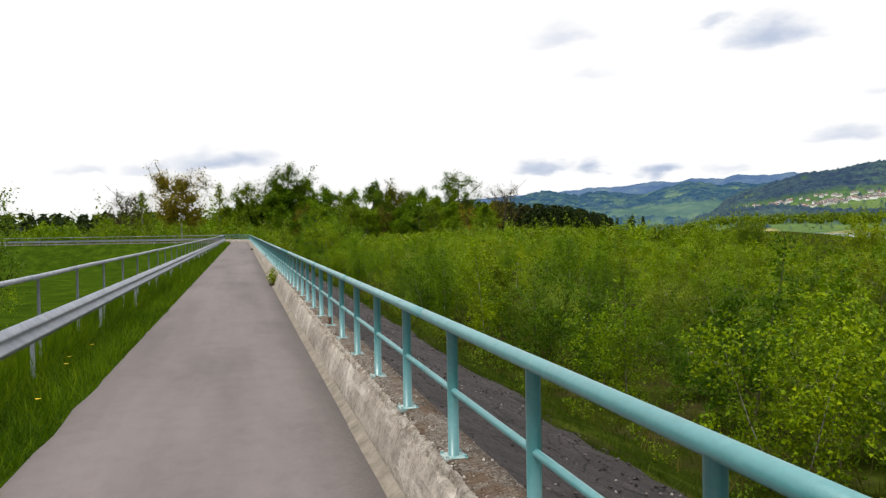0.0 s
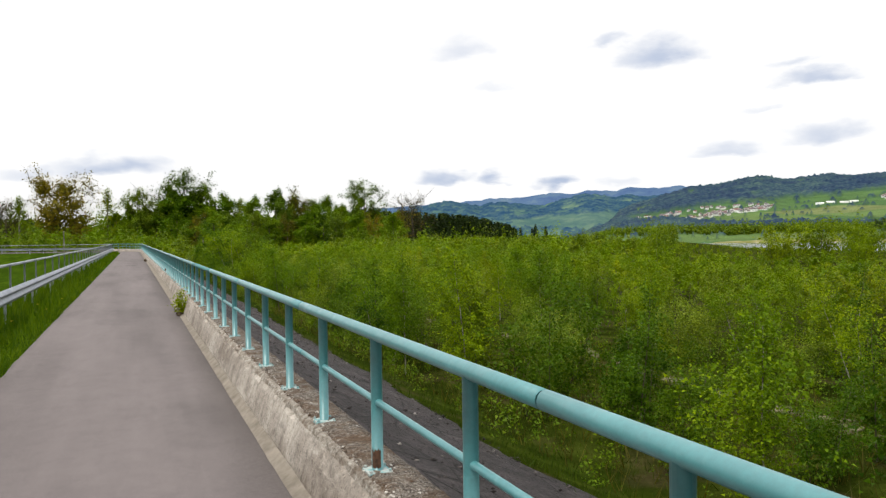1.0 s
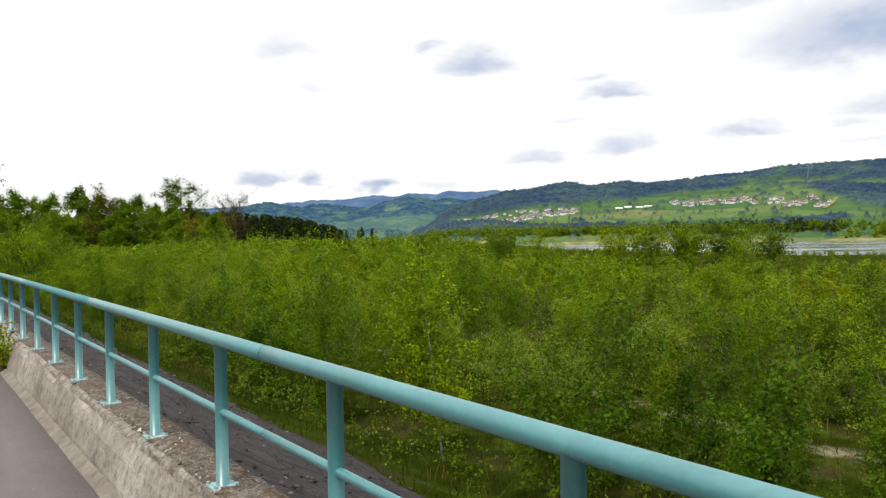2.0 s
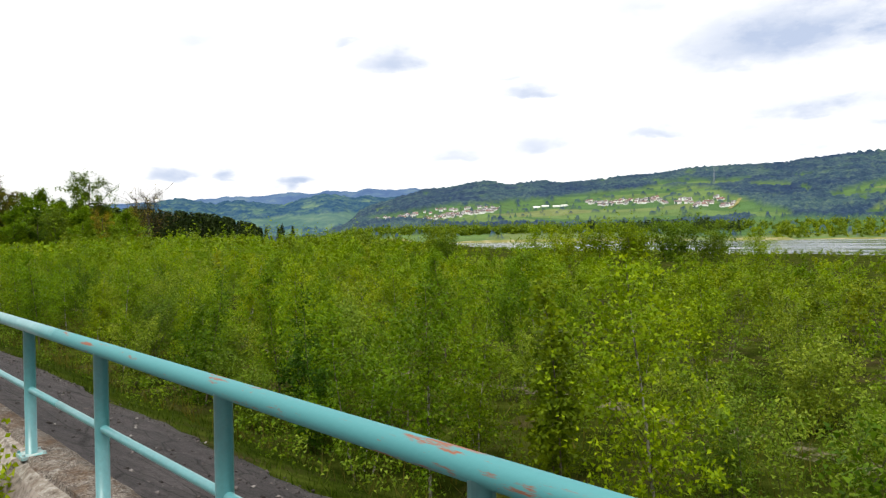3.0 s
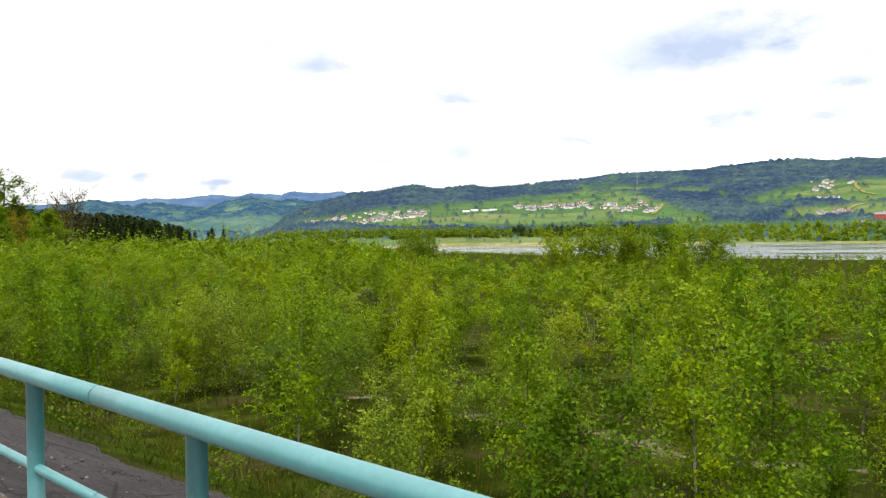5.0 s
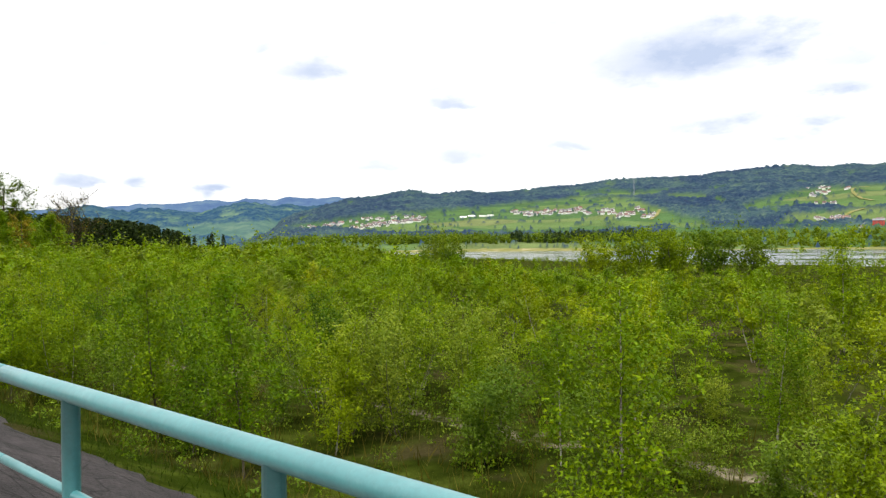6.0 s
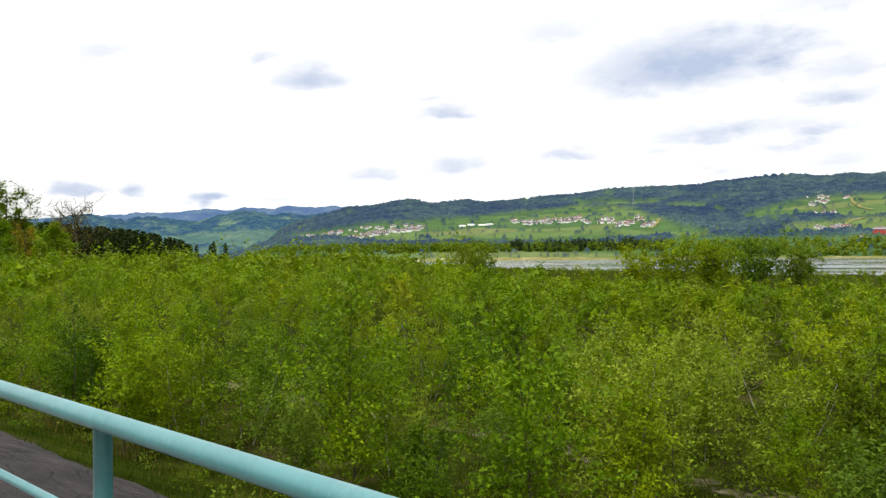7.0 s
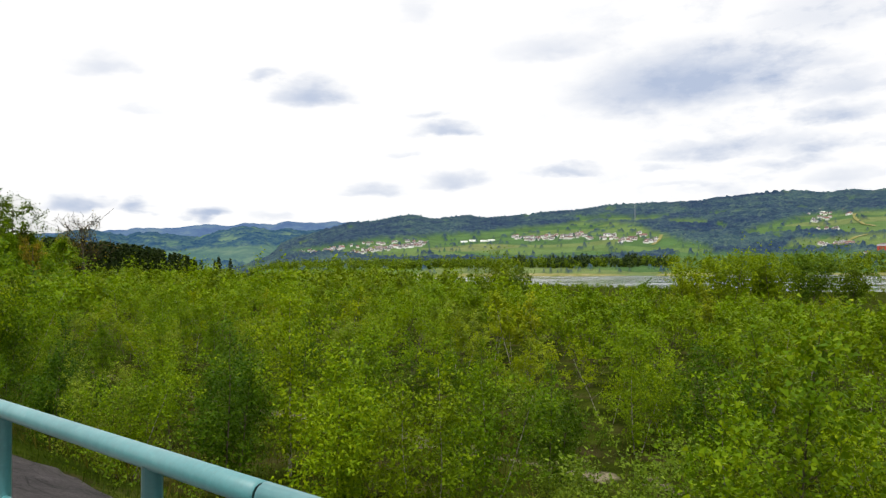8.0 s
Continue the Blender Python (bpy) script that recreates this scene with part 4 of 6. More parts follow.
def plant(seed, height, spread, stems, branches, nleaf, length, width, kind="slender", low=.14, thick=.022, droop=.3, sides=4, twigs=2, cluster=.13, plain_leaf=False, split=False, tops=0.0, face=.0):
    """Numpy arrays of stems and leaves for one young tree or shrub, its foot at the origin."""
    rng = np.random.default_rng(seed)
    wood, anchors, outs, twig, share = [], [], [], [], []
    for s in range(stems):
        a = rng.uniform(0, 2 * math.pi)
        tilt = (.05 if stems == 1 else .30 if kind == "slender" else .55) * rng.uniform(.5, 1.1)
        h = height * (1 if s == 0 else rng.uniform(.62, .95))
        d = (math.cos(a) * tilt, math.sin(a) * tilt, 1)
        foot = np.array([math.cos(a), math.sin(a), 0]) * (.06 * stems * rng.uniform(.3, 1)) * spread
        foot[2] = -.12
        pts = limb(rng, foot, d, h + .12, 8, .30, .35)
        wood.append(tube_quads(pts, thick * h / 3 * rng.uniform(.8, 1.2), thick * .12, sides))
        nb = max(4, branches // stems)
        for b in range(nb):
            t = low + (1 - low) * ((b + rng.uniform(0, 1)) / nb)
            i = min(int(t * 8), 7)
            p = pts[i] + (pts[i + 1] - pts[i]) * (t * 8 - i)
            az = rng.uniform(0, 2 * math.pi)
            reach = spread * shape_of(kind, (t - low) / (1 - low)) * rng.uniform(.55, 1.15) * (1 if stems == 1 else .72)
            up = rng.uniform(.25, 1.0) + .5 * t
            bp = limb(rng, p, (math.cos(az), math.sin(az), up), max(reach, .12), 2, .45, .25)
            twig.append(tube_quads(bp, thick * .32 * (1 - .6 * t), thick * .06, 3))
            for q in range(twigs + 2):
                i0 = rng.integers(1, 3)
                c = bp[i0] + (bp[i0 - 1] - bp[i0]) * rng.uniform(0, .9)
                for w in range(twigs):
                    tip = c + rng.normal(size=3) * cluster * (1.1 + reach)
                    anchors.append((c, tip))
                    share.append(max(reach, .2))
                    outs.append((math.cos(az), math.sin(az), .1))
        for q in range(6):
            anchors.append((pts[-2], pts[-1] + rng.normal(size=3) * .08))
            share.append(.22)
            outs.append((0, 0, .6))
    A = np.array([a for a, b in anchors])
    B = np.array([b for a, b in anchors])
    O = np.array(outs)
    share = np.array(share)
    pick = rng.choice(len(A), nleaf, p=share / share.sum())
    f = rng.uniform(0, 1.1, nleaf)[:, None]
    P = A[pick] * (1 - f) + B[pick] * f + rng.normal(size=(nleaf, 3)) * cluster * .38
    P[:, 2] = np.maximum(P[:, 2], .12)
    if tops:
        low_ones = np.where(P[:, 2] < tops * height)[0]
        high_ones = np.where(P[:, 2] >= tops * height)[0]
        swap = low_ones[rng.uniform(0, 1, len(low_ones)) < .8]
        P[swap] = P[rng.choice(high_ones, len(swap))] + rng.normal(size=(len(swap), 3)) * cluster * .5
    L = leaves_at(rng, P, length, width, droop, O[pick], plain_leaf, face)
    return (wood, join(twig)) if split else join(wood + twig), L


def tall_tree(seed, height, spread, nleaf, size, kind="round", low=.22, limbs=16, cl=.08, twig_r=.0022, shown=2):
    """A grown tree: trunk, forking limbs and a broken crown of leaf sprays."""
    rng = np.random.default_rng(seed)
    wood, A, twig = [], [], []
    pts = limb(rng, (0, 0, -.6), (rng.normal() * .05, rng.normal() * .05, 1), height * .93, 9, .18, .3)
    wood.append(tube_quads(pts, height * .020, height * .004, 6))
    for b in range(limbs):
        t = low + (.97 - low) * (b + rng.uniform(0, 1)) / limbs
        i = min(int(t * 9), 8)
        p = pts[i] + (pts[i + 1] - pts[i]) * (t * 9 - i)
        az = rng.uniform(0, 2 * math.pi)
        reach = spread * shape_of(kind, (t - low) / (1 - low)) * rng.uniform(.6, 1.12)
        bp = limb(rng, p, (math.cos(az), math.sin(az), rng.uniform(.35, 1.0)), max(reach, height * .06), 5, .5, .5)
        twig.append(tube_quads(bp, height * .0075 * (1.15 - t), height * .0015, 4))
        for q in range(5):
            c = bp[rng.integers(2, 6)]
            tp = limb(rng, c, rng.normal(size=3) + np.array([0, 0, .6]), reach * rng.uniform(.2, .45) + .4, 3, .5, .3)
            if q < shown:
                twig.append(tube_quads(tp, height * twig_r, height * twig_r * .45, 3))
            A += tp[1:]
        A.append(bp[-1])
    A = np.array(A)
    wood = (wood, join(twig))
    if nleaf == 0:
        return wood, None
    P = A[rng.integers(0, len(A), nleaf)] + rng.normal(size=(nleaf, 3)) * height * cl * .33
    L = leaves_at(rng, P, size, size * .8, .15, None, True, .5)
    return wood, L


def conifer(seed, height, spread, nleaf, size):
    rng = np.random.default_rng(seed)
    wood = tube_quads([np.array([0, 0, -.4]), np.array([0, 0, height * .5]), np.array([0, 0, height])], height * .014, .02, 5)
    t = rng.uniform(0, 1, nleaf) ** .9
    t = np.round(t * 13) / 13 * .8 + t * .2
    az = rng.uniform(0, 2 * math.pi, nleaf)
    r = spread * (1 - t) * rng.uniform(.25, 1.08, nleaf) * (.8 + .2 * np.sin(az * 5 + seed))
    P = np.stack([np.cos(az) * r, np.sin(az) * r, height * (.06 + .93 * t) - r * .25], 1)
    O = np.stack([np.cos(az), np.sin(az), -.25 * np.ones(nleaf)], 1) * 2.2
    return wood, leaves_at(rng, P, size, size * .6, .2, O, True)


def plant_thing(name, wood, leaf, bark, foliage, label, category, group=""):
    """A tree or shrub with its stems, fine branches and crown."""
    ob = empty(name)
    stems, twigs = wood
    for st in stems:
        put("trunk" if len(stems) == 1 else "stem", fast_mesh("trunk", *st, bark, smooth=True), ob)
    put("branchwork", fast_mesh("branchwork", *twigs, M["twig"], smooth=True), ob)["kind"] = "stuff"
    if leaf is not None:
        put("crown", fast_mesh("crown", *leaf, foliage), ob)
    return tagged(ob, label, category, group)


def scatter(rng, x0, x1, y0, y1, gap, tries, keep=None):
    """Places at least gap apart, in a box of the plan."""
    cell, out = {}, []
    for _ in range(tries):
        x, y = rng.uniform(x0, x1), rng.uniform(y0, y1)
        if keep and not keep(x, y):
            continue
        i, j = int(x // gap), int(y // gap)
        if any((x - a) ** 2 + (y - b) ** 2 < gap * gap for di in (-1, 0, 1) for dj in (-1, 0, 1) for a, b in cell.get((i + di, j + dj), ())):
            continue
        cell.setdefault((i, j), []).append((x, y))
        out.append((x, y))
    return out


def stuff(name, label, category, items, mats):
    """Joins many placed arrays (verts, quads, material, x, y, z, turn, scale) into one mesh."""
    V, F, I, n = [], {3: [], 4: []}, {3: [], 4: []}, 0
    for v, f, mi, x, y, z, turn, sc in items:
        c, s = math.cos(turn) * sc, math.sin(turn) * sc
        V.append(np.stack([v[:, 0] * c - v[:, 1] * s + x, v[:, 0] * s + v[:, 1] * c + y, v[:, 2] * sc + z], 1))
        F[f.shape[1]].append(f + n)
        I[f.shape[1]].append(np.full(len(f), mi))
        n += len(v)
    both = [k for k in (3, 4) if F[k]]
    me = fast_mesh(name, np.concatenate(V), [np.concatenate(F[k]) for k in both], mats, np.concatenate([np.concatenate(I[k]) for k in both]))
    return tagged(put(name, me), label, category, kind="stuff")


# young trees and shrubs beside the dam, the nearest as things of their own
GROUP = "young trees below the dam"
KINDS = []
for i, (h, w) in enumerate([(3.0, 1.55), (2.8, 1.65), (3.5, 1.55), (2.5, 1.6)]):
    KINDS.append(("birch", plant_thing("birch", *plant(10 + i, h, w, 1 + 2 * (i % 2), 44, 5000, .056, .047, kind=("slender", "round")[i % 2], low=.13, plain_leaf=True, split=True, face=.35), M["bark_pale"], M["leaf_birch"],
                                       "slender young birch with fresh light-green leaves", "tree", GROUP), h))
for i, (h, w) in enumerate([(3.2, 1.4), (2.8, 1.5)]):
    KINDS.append(("young_birch", plant_thing("young_birch", *plant(30 + i, h, w, 2, 40, 4700, .056, .047, low=.13, plain_leaf=True, split=True, face=.35), M["bark_pale"], M["leaf_young"],
                                             "young birch with pale yellow-green spring leaves", "tree", GROUP), h))
for i, (h, w) in enumerate([(2.9, 1.3), (3.5, 1.4), (2.3, 1.25)]):
    KINDS.append(("aspen", plant_thing("aspen", *plant(40 + i, h, w, 1, 40, 4700, .062, .048, droop=.6, low=.2, plain_leaf=True, split=True, face=.35), M["bark"], M["leaf_aspen"],
                                       "upright young aspen with broad drooping green leaves", "tree", GROUP), h))
for i, (h, w) in enumerate([(2.1, 1.15), (1.7, 1.0), (2.5, 1.2)]):
    KINDS.append(("willow_shrub", plant_thing("willow_shrub", *plant(60 + i, h, w, 5, 40, 4700, .064, .039, kind="spread", thick=.018, plain_leaf=True, split=True, face=.35), M["bark"], M["leaf_willow"],
                                              "bushy willow shrub with silvery grey-green leaves", "shrub", GROUP), h))
for i, (h, w) in enumerate([(3.1, 1.5), (2.6, 1.5)]):
    KINDS.append(("alder", plant_thing("alder", *plant(80 + i, h, w, 3, 44, 5000, .060, .050, kind=("slender", "round")[i], low=.08, plain_leaf=True, split=True, face=.35), M["bark"], M["leaf_alder"],
                                       "bushy young alder with deep green leaves", "tree", GROUP), h))
KINDS.append(("amber_birch", plant_thing("amber_birch", *plant(77, 2.8, .9, 2, 28, 3600, .074, .062, plain_leaf=True, split=True, face=.35), M["bark"], M["leaf_amber"],
                                         "young tree with amber-brown opening leaves", "tree", GROUP), 2.8))
BY = {}
for kd, ob, h in KINDS:
    BY.setdefault(kd, []).append((ob, h))
USED = set()


def plant_at(kd, which, x, y, scale, turn):
    ob, h = BY[kd][which % len(BY[kd])]
    if y < 76 and x < 25 and kd != "amber_birch":
        scale = min(scale, 3.7 / h)
    elif y >= 76 and scale < 2:
        scale = min(scale, 3.9 / h)
    m = Matrix.Translation((x, y, ground_z(x, y) - .03)) @ Matrix.Rotation(turn, 4, "Z") @ Matrix.Rotation(radians(random.uniform(-4, 4)), 4, "X") @ Matrix.Scale(scale, 4)
    if ob.name in USED:
        return copy_at(ob, m)
    USED.add(ob.name)
    ob.matrix_basis = m
    return ob


# single trees that stand out: kind, template, x, y, scale
MARKED = [("birch", 0, 9.0, 32.2, 1.12), ("birch", 2, 6.9, 38.6, 1.02), ("willow_shrub", 0, 9.2, 20.4, .95), ("birch", 1, 6.2, 25.6, .95),
          ("aspen", 1, 6.7, 49.3, 1.08), ("aspen", 0, 5.9, 55.0, .98), ("young_birch", 1, 6.9, 54.3, .98), ("birch", 3, 8.2, 54.4, 1.0),
          ("willow_shrub", 2, 10.4, 45.4, 1.1), ("willow_shrub", 1, 9.8, 43.2, 1.1), ("willow_shrub", 0, 9.4, 46.6, 1.1), ("willow_shrub", 2, 11.6, 47.0, 1.1), ("willow_shrub", 0, 12.6, 45.2, 1.1), ("amber_birch", 0, 21.8, 49.6, 1.15), ("amber_birch", 0, 14.2, 43.6, .85),
          ("alder", 0, 7.2, 4.4, 1.12), ("aspen", 0, 7.8, 6.6, 1.1), ("alder", 1, 9.2, 80.0, 2.5), ("alder", 1, 7.8, 82.4, 2.3), ("birch", 3, 8.3, 78.6, 2.1), ("alder", 0, 10.4, 81.8, 1.7), ("birch", 1, 9.4, 77.6, 2.0), ("young_birch", 0, 12.2, 41.2, 1.06), ("birch", 0, 13.5, 28.2, 1.15), ("willow_shrub", 1, 10.3, 37.6, .9), ("aspen", 2, 7.6, 28.9, 1.1), ("birch", 2, 36, 32, 1.22), ("birch", 0, 29.2, 41.1, 1.5)]
for kd, w, x, y, sc in MARKED:
    plant_at(kd, w, x, y, sc, random.uniform(0, 6.28))
taken = [(m[2], m[3]) for m in MARKED]


def free(x, y):
    edge = 6.2 + .9 * tri(y * .13, 3, 1) - (.9 if y > 60 else 0)
    if x < edge or (41 < y < 45.6 and x < 9.2):
        return False
    if abs(x - 12.6 - 1.2 * tri(y * .06, 2.0, 0)) < 1.0:
        return False
    return all((x - a) ** 2 + (y - b) ** 2 > 1.5 for a, b in taken)


rng = np.random.default_rng(5)
def dense(x, y):
    if not free(x, y):
        return False
    if 8.8 < x < 13.9:
        return rng.uniform() < .11 + .10 * max(0, tri(x * .3, y * .12, 6))
    return True


near = scatter(rng, 5.4, 17.5, -4, 98, 1.85, 11000, dense)
near = [p for p in near if p[0] < 17.4 and p[1] < 98]
weights = ["birch"] * 40 + ["young_birch"] * 12 + ["aspen"] * 18 + ["willow_shrub"] * 28 + ["amber_birch"] * 2
near.sort(key=lambda p: p[0] + max(0, p[1] - 62) * .14)
NEAR_N = 172
for x, y in near[:NEAR_N]:
    kd = weights[int((tri(x * .11, y * .11, 5) * .9 + .5 + rng.uniform(-.35, .35)) * 100) % 100]
    if 8.8 < x < 13.9 and rng.uniform() < .55:
        kd = "willow_shrub"
    if rng.uniform() < (.75 if y < 19 else .35 if y > 55 else .05):
        kd = "alder"
    plant_at(kd, int(rng.integers(0, 9)), x, y, (rng.uniform(.5, .85) if 8.8 < x < 13.9 else rng.uniform(.72, 1.06) + .3 * tri(x * .2, y * .2, 1)), rng.uniform(0, 6.28))
for kd, ob, h in KINDS:
    if ob.name not in USED:
        plant_at(kd, [o for o, _ in BY[kd]].index(ob), 15 + rng.uniform(0, 2), 60 + rng.uniform(0, 10), .9, 0)

# the thicket behind them
FOLIAGE = [M["bark"], M["bark_pale"], M["soft_birch"], M["soft_aspen"], M["soft_willow"], M["soft_young"], M["leaf_amber"], M["leaf_mid"]]
MIDS = []
for i, (kind, mi, h, w, st) in enumerate([("slender", 2, 3.2, 1.7, 2), ("slender", 3, 3.3, 1.6, 2), ("spread", 4, 2.4, 1.6, 3), ("slender", 5, 3.0, 1.6, 2), ("round", 2, 2.7, 1.7, 2), ("slender", 6, 2.9, 1.5, 2), ("round", 2, 2.6, 1.7, 4), ("round", 3, 2.8, 1.6, 3), ("round", 7, 2.3, 1.7, 4)]):
    MIDS.append((plant(200 + i, h, w, st, 14, 1000, .115, .098, kind=kind, sides=3, twigs=1, cluster=.17, plain_leaf=True, tops=.4, face=.72), mi))
FINE = [(plant(240 + i, h, w, st, 16, 1800, .074, .064, kind=kd, low=.24, sides=3, twigs=1, cluster=.17, plain_leaf=True, tops=.3, face=.55), mi)
        for i, (kd, mi, h, w, st) in enumerate([("slender", 2, 3.2, 1.75, 2), ("round", 3, 3.2, 1.6, 2), ("spread", 4, 2.4, 1.5, 3), ("round", 5, 2.8, 1.6, 2), ("round", 2, 2.8, 1.7, 3)])]
items = []


def low_enough(x, y, sc, h):
    """Keeps the scrub lower towards the water."""
    dx, dy = x + 1, y - 25
    el = float(np.interp(math.degrees(math.atan2(dx, dy)), [12, 22, 36, 40, 43, 48, 55, 68, 73, 80], [.75, .62, .5, .35, -.35, -1.0, -1.25, -1.4, -1.85, -1.6])) + rng.uniform(-1.1, .22)
    room = 1.65 + math.tan(radians(el)) * math.hypot(dx, dy) - ground_z(x, y)
    return max(min(sc, room / h), .3)


def add_mid(x, y, sc):
    (wood, leaf), mi = MIDS[min(int((tri(x * .06, y * .06, 8) * .8 + .45 + rng.uniform(-.4, .4)) * 6) % 6, 5)]
    if x < 21 and y < 90:
        (wood, leaf), mi = FINE[int(rng.integers(0, 5))]
    if x > 21 and rng.uniform() < min(.9, (x - 21) / 14):
        (wood, leaf), mi = MIDS[6 + int(rng.integers(0, 3))]
        sc *= 1.12
    if mi != 6 and y < 30 and rng.uniform() < .65:
        mi = 7
    if mi == 6 and rng.uniform() > .3:
        (wood, leaf), mi = MIDS[0]
    sc = low_enough(x, y, sc, 3.2)
    z, turn = ground_z(x, y), rng.uniform(0, 6.28)
    items.append((*wood, 1 if mi == 5 else 0, x, y, z, turn, sc))
    items.append((*leaf, mi, x, y, z, turn, sc))


for x, y in near[NEAR_N:]:
    add_mid(x, y, rng.uniform(.65, 1.15))
for x, y in scatter(rng, 15.5, 48, -2, 120, 2.15, 9000, lambda x, y: x > 16.5 and y < 60 + x * 1.5 and y > x * .12 - 3):
    add_mid(x, y, rng.uniform(.75, 1.18))
stuff("thicket", "dense thicket of young birches and willows", "thicket", items, FOLIAGE)

FARS = [(plant(300 + i, h, w, 3, 9, 165, .45, .40, kind=kd, sides=3, twigs=1, cluster=.24, plain_leaf=True, face=.65), mi)
        for i, (h, w, kd, mi) in enumerate([(3.3, 1.6, "spread", 2), (3.4, 1.5, "slender", 3), (3.0, 1.8, "round", 7), (2.7, 1.6, "spread", 5), (3.1, 1.7, "round", 4)])]
items = []
for x, y in scatter(rng, -16, 235, 40, 330, 3.8, 9000,
                    lambda x, y: (x > 47 or y > 112) and uncrest(x, y)[1] > 9 and x < shore_x(y) - 14 and y > x * .18 and rng.uniform() < 1.2 - math.hypot(x, y) / 420):
    (wood, leaf), mi = FARS[min(int((tri(x * .03, y * .03, 2) * .9 + .5 + rng.uniform(-.3, .3)) * 5) % 5, 4)]
    sc = low_enough(x, y, rng.uniform(.7, 1.2), 3.2)
    items.append((*leaf, mi, x, y, ground_z(x, y) - .1, rng.uniform(0, 6.28), sc))
BUSH = [plant(330 + i, 3.2, 1.9, 3, 12, 400, .24, .21, kind=kd, sides=3, twigs=1, cluster=.3, plain_leaf=True, tops=.4, face=.65)[1] for i, kd in enumerate(("round", "spread", "round"))]
for i in range(230):
    az, r = rng.uniform(-42, -17), rng.uniform(75, 250)
    x, y = -math.sin(radians(az)) * r - 1, math.cos(radians(az)) * r + 25
    if x > shore_x(y) - 25:
        continue
    leaf, mi = BUSH[i % 3], (7, 7, 3, 2)[int(rng.integers(0, 4))]
    top = 1.65 + math.tan(radians(.0 + .45 * rng.uniform() + .2 * tri(az * .8, r * .02, 4))) * r - ground_z(x, y)
    items.append((*leaf, mi, x, y, ground_z(x, y) - .1, rng.uniform(0, 6.28), min(top / 3.2, 2.1)))
for x, y in scatter(rng, 90, 260, -10, 200, 3.0, 5200, lambda x, y: shore_x(y) - 46 < x < shore_x(y) - 3 and y > x * .05):
    leaf, mi = FARS[int(rng.integers(0, 5))][0][1], (7, 2, 7, 3)[int(rng.integers(0, 4))]
    items.append((*leaf, mi, x, y, ground_z(x, y) - .1, rng.uniform(0, 6.28), low_enough(x, y, rng.uniform(.6, .95), 3.2)))
stuff("scrub", "rolling green scrub of the flood plain", "scrub", items, FOLIAGE)

# larger rounded willows near the water
BIG = [plant_thing("willow", *plant(400 + i, h, w, 4, 46, 3600, .20, .16, kind="round", thick=.03, cluster=.3, low=.05, plain_leaf=True, split=True, face=.35), M["bark"], M[mt],
                   lab, "willow", "willows on the lake shore") for i, (h, w, mt, lab) in enumerate([
                       (4.6, 2.6, "leaf_mid", "rounded green willow bush on the lake shore"), (4.4, 2.9, "leaf_young", "rounded yellow-green willow bush on the lake shore"),
                       (3.6, 3.2, "leaf_dark", "dark green spreading willow bush on the lake shore")])]
for i, (kd, x, y, sc) in enumerate([(1, 87, 78, 1.4), (2, 97.6, 72.6, 1.55), (0, 88, 111, 1.42), (1, 84, 82, 1.2), (1, 92, 75, 1.25), (2, 103, 69, 1.35), (2, 94, 77, 1.2), (0, 84, 106, .95),
                                    (0, 96, 150, .8), (0, 70, 160, .9), (0, 92, 118, .9), (0, 15.7, 134, 1.55), (0, 19.5, 139, 1.3), (0, 12.5, 150, 1.2)]):
    m = Matrix.Translation((x, y, plain(x, y) - .1)) @ Matrix.Rotation(i * 1.3, 4, "Z") @ Matrix.Scale(sc, 4)
    if i in (0, 1, 2):
        BIG[kd].matrix_basis = m
    else:
        copy_at(BIG[kd], m)

# the row of grown trees behind the bend
TALL = {
    "poplar": plant_thing("poplar", *tall_tree(1, 22, 7.4, 6200, .50, "slender", .05, 22), M["bark"], M["soft_aspen"], "tall green poplar in the tree row", "tree", "tree row"),
    "ash": plant_thing("ash", *tall_tree(2, 22, 8.2, 6400, .44, "round", .24, 26, .07, .004, 4), M["bark"], M["leaf_mid"], "tall airy tree with thin spring foliage", "tree", "tree row"),
    "dark_poplar": plant_thing("dark_poplar", *tall_tree(3, 20, 7.6, 6400, .50, "slender", .04, 22), M["bark"], M["leaf_dark"], "dense dark-green poplar in the tree row", "tree", "tree row"),
    "bronze_tree": plant_thing("bronze_tree", *tall_tree(4, 20, 6.6, 4200, .42, "spread", .10, 24, .07, .004, 4), M["bark"], M["leaf_bronze"], "tree with reddish-bronze opening leaves", "tree", "tree row"),
    "oak": plant_thing("oak", *tall_tree(5, 22, 11.0, 12000, .52, "round", .10, 52, .10, .005, 5), M["bark"], M["leaf_bronze"], "broad round tree with brownish spring leaves", "tree", "tree row"),
    "bare_tree": plant_thing("bare_tree", *tall_tree(6, 19, 9.0, 320, .4, "round", .2, 52, .06, .0042, 6), M["bark"], M["leaf_bronze"], "nearly leafless grey tree in the tree row", "tree", "tree row"),
    "tall_birch": plant_thing("tall_birch", *tall_tree(7, 19, 3.6, 1700, .40, "slender", .2, 22, .06, .003, 3), M["bark_pale"], M["leaf_young"], "slim birch with sparse pale leaves", "tree", "tree row"),
}
BASE_H = {k: max(float(np.percentile([v.co.z for v in p.data.vertices], 99.6)) for p in ob.children) for k, ob in TALL.items()}
